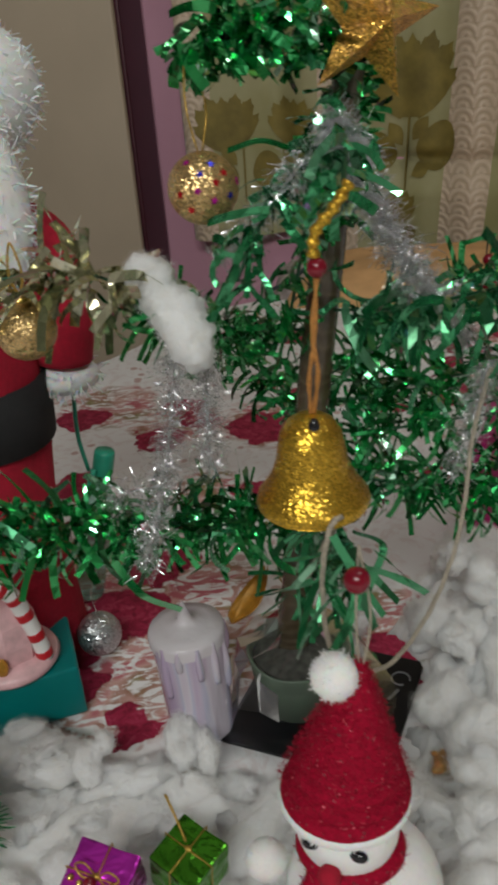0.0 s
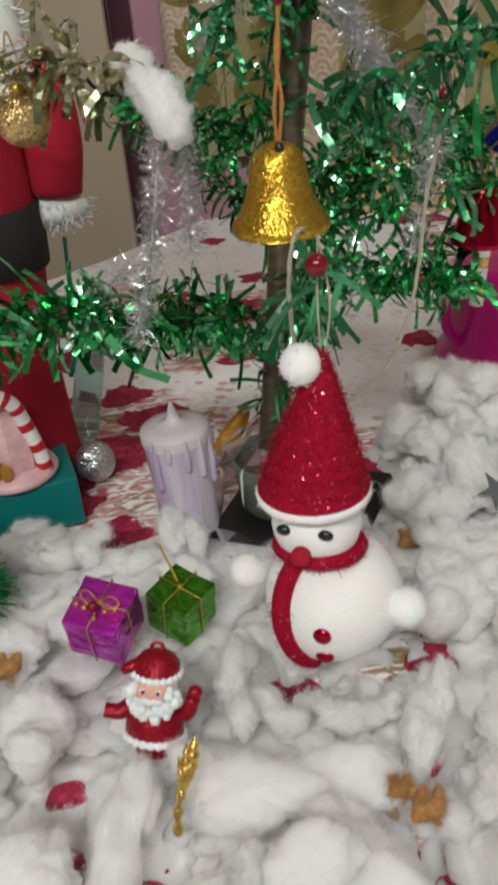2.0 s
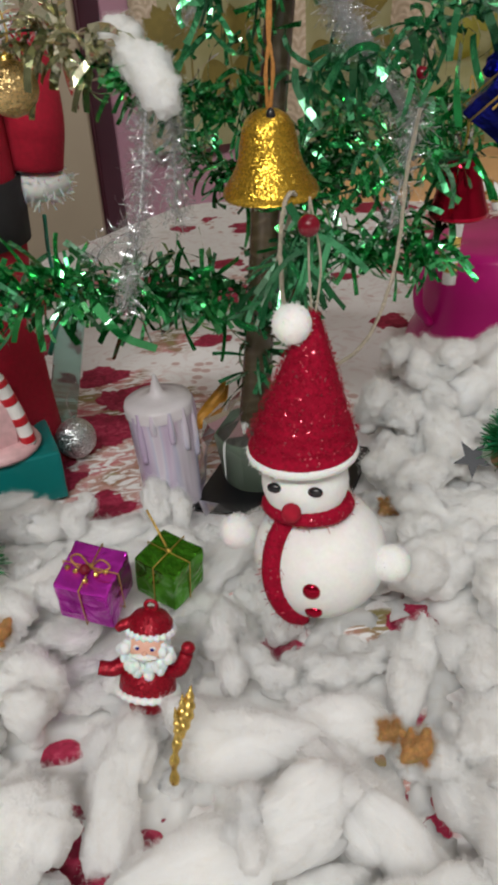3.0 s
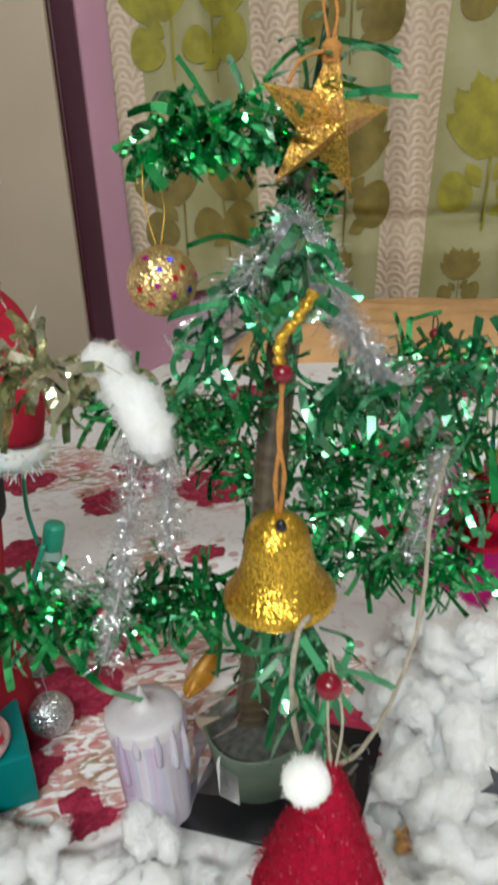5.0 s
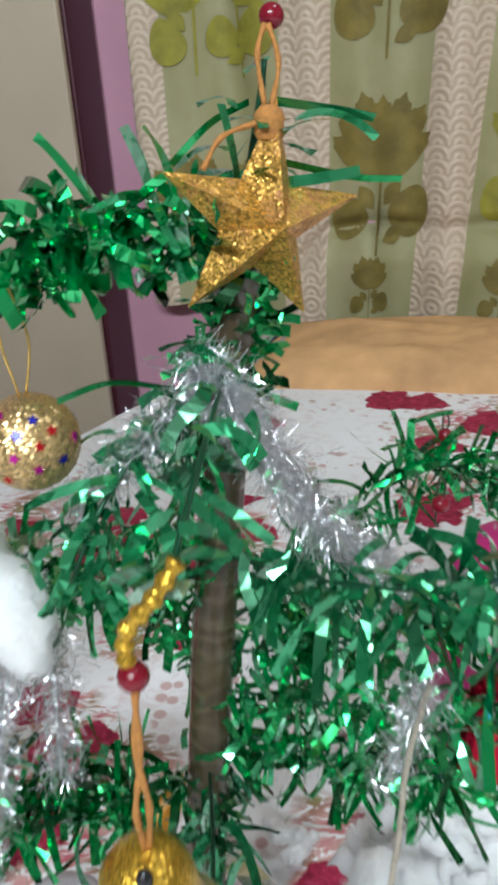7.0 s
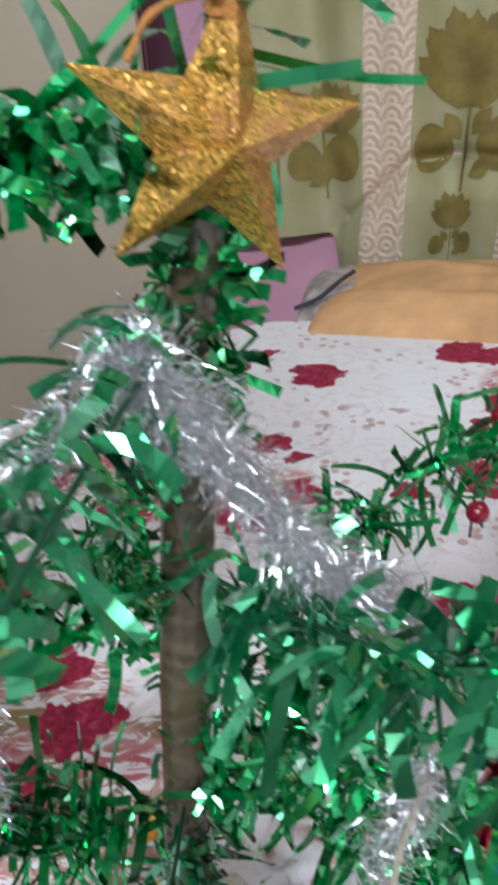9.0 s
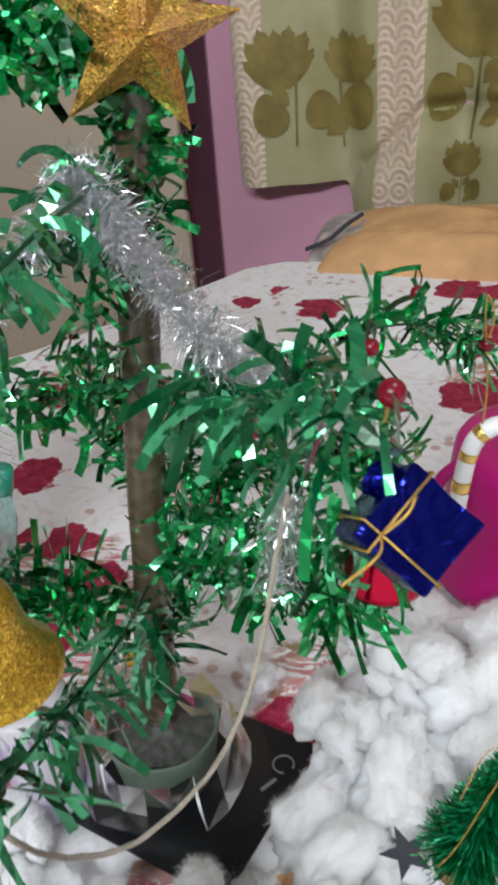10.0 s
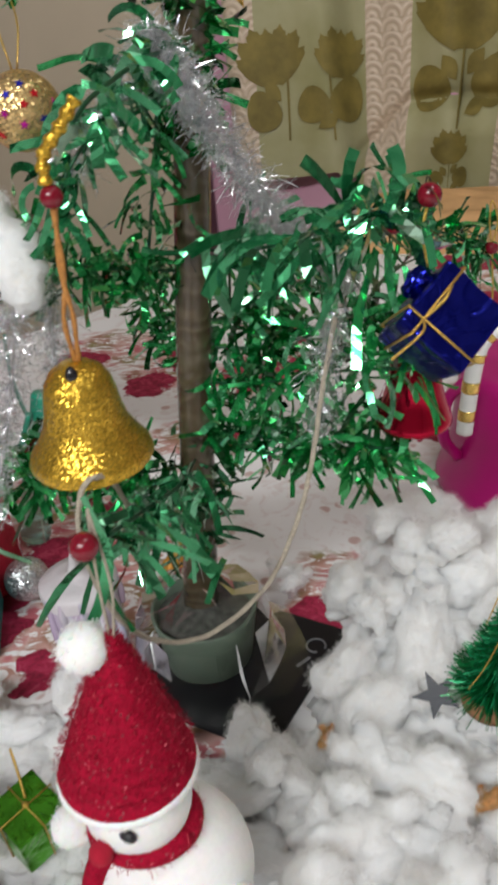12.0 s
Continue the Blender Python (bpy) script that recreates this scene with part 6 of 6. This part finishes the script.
candle = thing("candle_lamp", (-0.043, 0.401, 0.002), "pearly lavender plastic candle lamp standing on the sheet", "candle", "", (0, -2, 20))
part("body", lathe([(0.0, 0.0), (0.0192, 0.0), (0.0200, 0.003), (0.0207, 0.030), (0.0216, 0.060), (0.0222, 0.076)], 40, lambda a, j: 1 + 0.012 * math.sin(6 * a) + 0.008 * math.sin(11 * a + 1)), M_PEARL, candle, "pearly lavender shell")
top = part("top", lathe([(0.0226, 0.072), (0.0228, 0.078), (0.0218, 0.081), (0.0150, 0.0825), (0.0080, 0.0835), (0.0045, 0.086), (0.0030, 0.091), (0.0012, 0.097), (0.0, 0.099)], 40, lambda a, j: 1 + 0.012 * math.sin(5 * a)), M_FROST, candle, "frosted top with a moulded wick")
for a, l in ((-40, 0.040), (-95, 0.022), (-68, 0.030), (-125, 0.014), (-150, 0.036), (-12, 0.020)):
    c, s = math.cos(radians(a)), math.sin(radians(a))
    part("drip", tube([(0.0215 * c, 0.0215 * s, 0.079), (0.0222 * c, 0.0222 * s, 0.079 - l * 0.5), (0.0218 * c, 0.0218 * s, 0.079 - l)], lambda q: 0.0020 - 0.0004 * math.cos(q * 5), 10, 7), M_PEARL, top, "pearly wax drip")

amber = thing("amber_leaf", (-0.006, 0.506, 0.002), "curled amber leaf lying on the sheet", "leaf", "", (0, 0, -50))
v, f = [], []
for j in range(13):
    s = j / 12
    w = 0.010 * math.sin(math.pi * (0.08 + 0.90 * s)) ** 0.8
    for k in range(7):
        q = k / 3 - 1
        v.append((w * q, -0.016 + 0.038 * s, 0.004 + 0.024 * s * s + 0.006 * q * q))
for j in range(12):
    f += [(j * 7 + k, j * 7 + k + 1, j * 7 + k + 8, j * 7 + k + 7) for k in range(6)]
_lf = part("blade", (v, f), M_LEAFGOLD, amber)
_md = _lf.modifiers.new("thick", "SOLIDIFY")
_md.thickness = 0.0008

# teal box with the pink resin figure and its candy cane
teal = part("teal_box", box_bm(0.105, 0.058, 0.038, 0.002, 2, 0.0006, 3), M_TEAL, None, "", False)
teal.matrix_world = pose(-0.176, 0.442, 0.0195, 0, 0, 14)
tagged(teal, "small teal paper-wrapped box on the sheet", "box")
resin = thing("resin_ornament", (-0.162, 0.440, 0.0395), "pink resin ornament with a striped candy cane on the teal box", "ornament", "", (0, 0, 10))
part("base", lathe([(0.0, 0.0), (0.029, 0.0), (0.031, 0.003), (0.029, 0.007), (0.020, 0.009), (0.0, 0.009)], 36), M_PINKGLASS, resin, "pink resin base")
part("wall", lathe([(0.020, 0.008), (0.021, 0.020), (0.0195, 0.036), (0.014, 0.050), (0.0, 0.056)], 8), M_PINKGLASS, resin, "pink resin house wall", False)
cn = part("cane", tube([(0.022, -0.012, 0.006), (0.019, -0.012, 0.024), (0.014, -0.012, 0.044), (0.009, -0.012, 0.058), (0.000, -0.012, 0.064), (-0.007, -0.012, 0.058), (-0.009, -0.012, 0.050)], 0.0052, 14, 8), M_WHITE, resin, "white candy cane")
_cl = smooth_line([(0.022, -0.012, 0.006), (0.019, -0.012, 0.024), (0.014, -0.012, 0.044), (0.009, -0.012, 0.058), (0.000, -0.012, 0.064), (-0.007, -0.012, 0.058), (-0.009, -0.012, 0.050)], 10)
for i in range(1, 56, 8):
    a, b, c = _cl[i], _cl[i + 1], _cl[min(i + 3, len(_cl) - 1)]
    part("stripe", tube([a, b, c], 0.0055, 14, 3), M_REDPAINT, cn, "red stripe")
for k in ((-0.004, -0.024, 0.014), (-0.010, -0.022, 0.018), (-0.012, -0.020, 0.011)):
    part("yellow_leaf", ball(0.006, k, 10, (0.7, 0.4, 1.2)), M_LEAFGOLD, resin, "", False)


def brush_tree(at, h, r, rng, label, lean=0):
    t = thing("bottle_brush_tree", at, label, "ornament", "", (0, lean, 0))
    part("stand", lathe([(0.0, 0.0), (0.014, 0.0), (0.015, 0.003), (0.014, 0.007), (0.0, 0.008)], 28), M_BROWNWOOD, t, "round wooden stand")
    part("wire_stem", tube([(0, 0, 0.006), (0.001, 0, h * 0.5), (0.003, 0, h)], 0.0012, 8, 4), M_WIRE, t)
    spots = []
    for _ in range(3600):
        s = rng.random() ** 1.35
        spots.append((Vector((0.003 * s, 0, 0.010 + (h - 0.014) * s)), Vector((0, 0, 1)), s))
    v, f = [], []
    for p, d, s in spots:
        g = strips(rng, [(p, d)], (r * (1 - 0.82 * s) * 0.75, r * (1 - 0.82 * s) * 1.12), (0.0004, 0.0008), 0.25, 0.25, 3, None, 0.15)
        f += [tuple(i + len(v) for i in q) for q in g[1]]
        v += g[0]
    tagged(part("bristles", (v, f), M_BRUSH, t, "shiny green bristles", False), kind="stuff")
    bead((0.003, -0.002, h + 0.001), 0.0042, t)
    return t


_rng = random.Random(77)
mini = brush_tree((0.175, 0.340, 0.034), 0.088, 0.024, _rng, "little green bottle-brush tree with a red bead in cotton wool", 9)
part("gold_thread", tube([(0.003, -0.004, 0.089), (-0.008, -0.016, 0.072), (-0.016, -0.022, 0.048), (-0.022, -0.024, 0.034)], 0.00028, 6, 6), M_GOLDCORD, mini, "fine gold thread")
part("gold_thread", tube([(0.003, -0.004, 0.089), (-0.010, -0.006, 0.088), (-0.018, -0.014, 0.066)], 0.00028, 6, 6), M_GOLDCORD, mini, "fine gold thread")
bstar = thing("dark_star", (0.149, 0.343, 0.040), "small dark metal star stuck in the cotton by the little tree", "ornament")
flat_star(0.0130, (0, 0, 0), (-0.15, -0.75, 0.6), 0.5, M_NAVY, bstar, 0.0015, "plate", 0.40)
brush_tree((-0.176, 0.318, 0.018), 0.085, 0.030, _rng, "little green bottle-brush tree at the edge of the cotton wool")

# magenta plastic tub
tub = thing("magenta_tub", (0.279, 0.612, 0.0), "upturned magenta plastic tub standing on the sheet", "tub")
part("shell", lathe([(0.0, 0.102), (0.060, 0.102), (0.0665, 0.100), (0.0695, 0.095), (0.0735, 0.060), (0.0765, 0.026), (0.0830, 0.014), (0.0860, 0.004), (0.0850, 0.0), (0.080, 0.002), (0.073, 0.024), (0.066, 0.092), (0.0, 0.097)], 56), M_MAGENTA, tub, "glossy magenta shell")
part("handle", tube([(-0.070, -0.022, 0.100), (-0.084, -0.024, 0.085), (-0.086, -0.025, 0.055), (-0.074, -0.022, 0.035)], 0.0045, 12, 8), M_MAGENTA, tub)

# little clear bottle with a green cap behind the tree
bottle = thing("tiny_bottle", (-0.130, 0.562, 0.0), "tiny clear bottle with a green cap and straw on the sheet", "bottle", "", (0, 14, 0))
part("glass", lathe([(0.0, 0.0), (0.011, 0.0), (0.012, 0.004), (0.0115, 0.085), (0.008, 0.098), (0.007, 0.112), (0.0, 0.112)], 28), M_BOTTLE, bottle, "clear plastic bottle")
part("cap", lathe([(0.0074, 0.108), (0.0080, 0.110), (0.0078, 0.126), (0.007, 0.128), (0.0, 0.128)], 24), M_GREENPLASTIC, bottle, "green cap")
part("straw", tube([(-0.010, -0.004, 0.112), (-0.020, -0.006, 0.140), (-0.026, -0.006, 0.172)], 0.0016, 8, 6), M_GREENPLASTIC, bottle, "thin green straw")
part("straw", tube([(-0.014, -0.008, 0.060), (-0.010, -0.012, 0.090), (-0.006, -0.010, 0.116)], 0.0022, 8, 6), M_GREENPLASTIC, bottle, "green strap")

# ---- the tall doll ----
_rng = random.Random(91)
robe = lathe([(0.0, 0.0), (0.046, 0.0), (0.050, 0.010), (0.048, 0.060), (0.047, 0.120), (0.053, 0.165), (0.055, 0.190), (0.054, 0.230), (0.050, 0.270), (0.040, 0.300), (0.022, 0.318), (0.0, 0.322)], 40, lambda a, j: 1 + 0.03 * math.sin(4 * a + j) + 0.02 * math.sin(9 * a))
belt = lathe([(0.0540, 0.170), (0.0570, 0.171), (0.0580, 0.190), (0.0572, 0.212), (0.0548, 0.213)], 40, lambda a, j: 1 + 0.03 * math.sin(4 * a + 5))
tall = doll_mesh("bearded_doll", [
    (robe, M_FELT), (belt, M_BELT),
    (tube([(0.036, 0.0, 0.300), (0.064, -0.006, 0.285), (0.070, -0.012, 0.250), (0.066, -0.010, 0.215)], lambda s: 0.023 - 0.004 * s, 16, 8), M_FELT),
    (tube([(-0.036, 0.0, 0.300), (-0.064, -0.006, 0.285), (-0.070, -0.012, 0.250), (-0.066, -0.010, 0.215)], lambda s: 0.023 - 0.004 * s, 16, 8), M_FELT),
    (ball(0.020, (0.066, -0.010, 0.203), 20, (1.1, 1, 0.55)), M_POM), (shag(_rng, (0.066, -0.010, 0.203), 0.020, 0.018, 0.010, 500, (0.004, 0.010), (0.0006, 0.0012)), M_POM),
    (ball(0.020, (-0.066, -0.010, 0.203), 20, (1.1, 1, 0.55)), M_POM),
    (ball(0.040, (0.012, -0.004, 0.362), 28, (1, 0.95, 1.05)), M_SKIN),
    (ball(0.046, (0.016, 0.006, 0.375), 28, (1.45, 0.85, 1.0)), M_POM), (shag(_rng, (0.016, 0.006, 0.373), 0.066, 0.040, 0.048, 3000, (0.003, 0.007), (0.0005, 0.001)), M_POM),
    (ball(0.030, (0.036, -0.030, 0.315), 24, (0.85, 0.6, 1.7)), M_POM), (shag(_rng, (0.036, -0.030, 0.315), 0.026, 0.018, 0.052, 1400, (0.004, 0.009), (0.0005, 0.001)), M_POM),
    (ball(0.036, (0, -0.030, 0.315), 24, (1, 0.6, 1.3)), M_POM), (shag(_rng, (0, -0.030, 0.315), 0.035, 0.020, 0.045, 1500, (0.005, 0.012), (0.0004, 0.0008)), M_POM),
    (lathe([(0.047, 0.395), (0.044, 0.420), (0.030, 0.455), (0.012, 0.490), (0.0, 0.498)], 28), M_FELT),
    (tube([(0.048 * math.cos(a), 0.046 * math.sin(a), 0.398) for a in (2 * math.pi * i / 24 for i in range(25))], 0.011, 12, 2), M_POM),
])
tall.matrix_world = pose(-0.175, 0.505, 0.0, 0, 0, 16)
tagged(tall, "tall bearded doll in red felt robe with black belt", "doll")
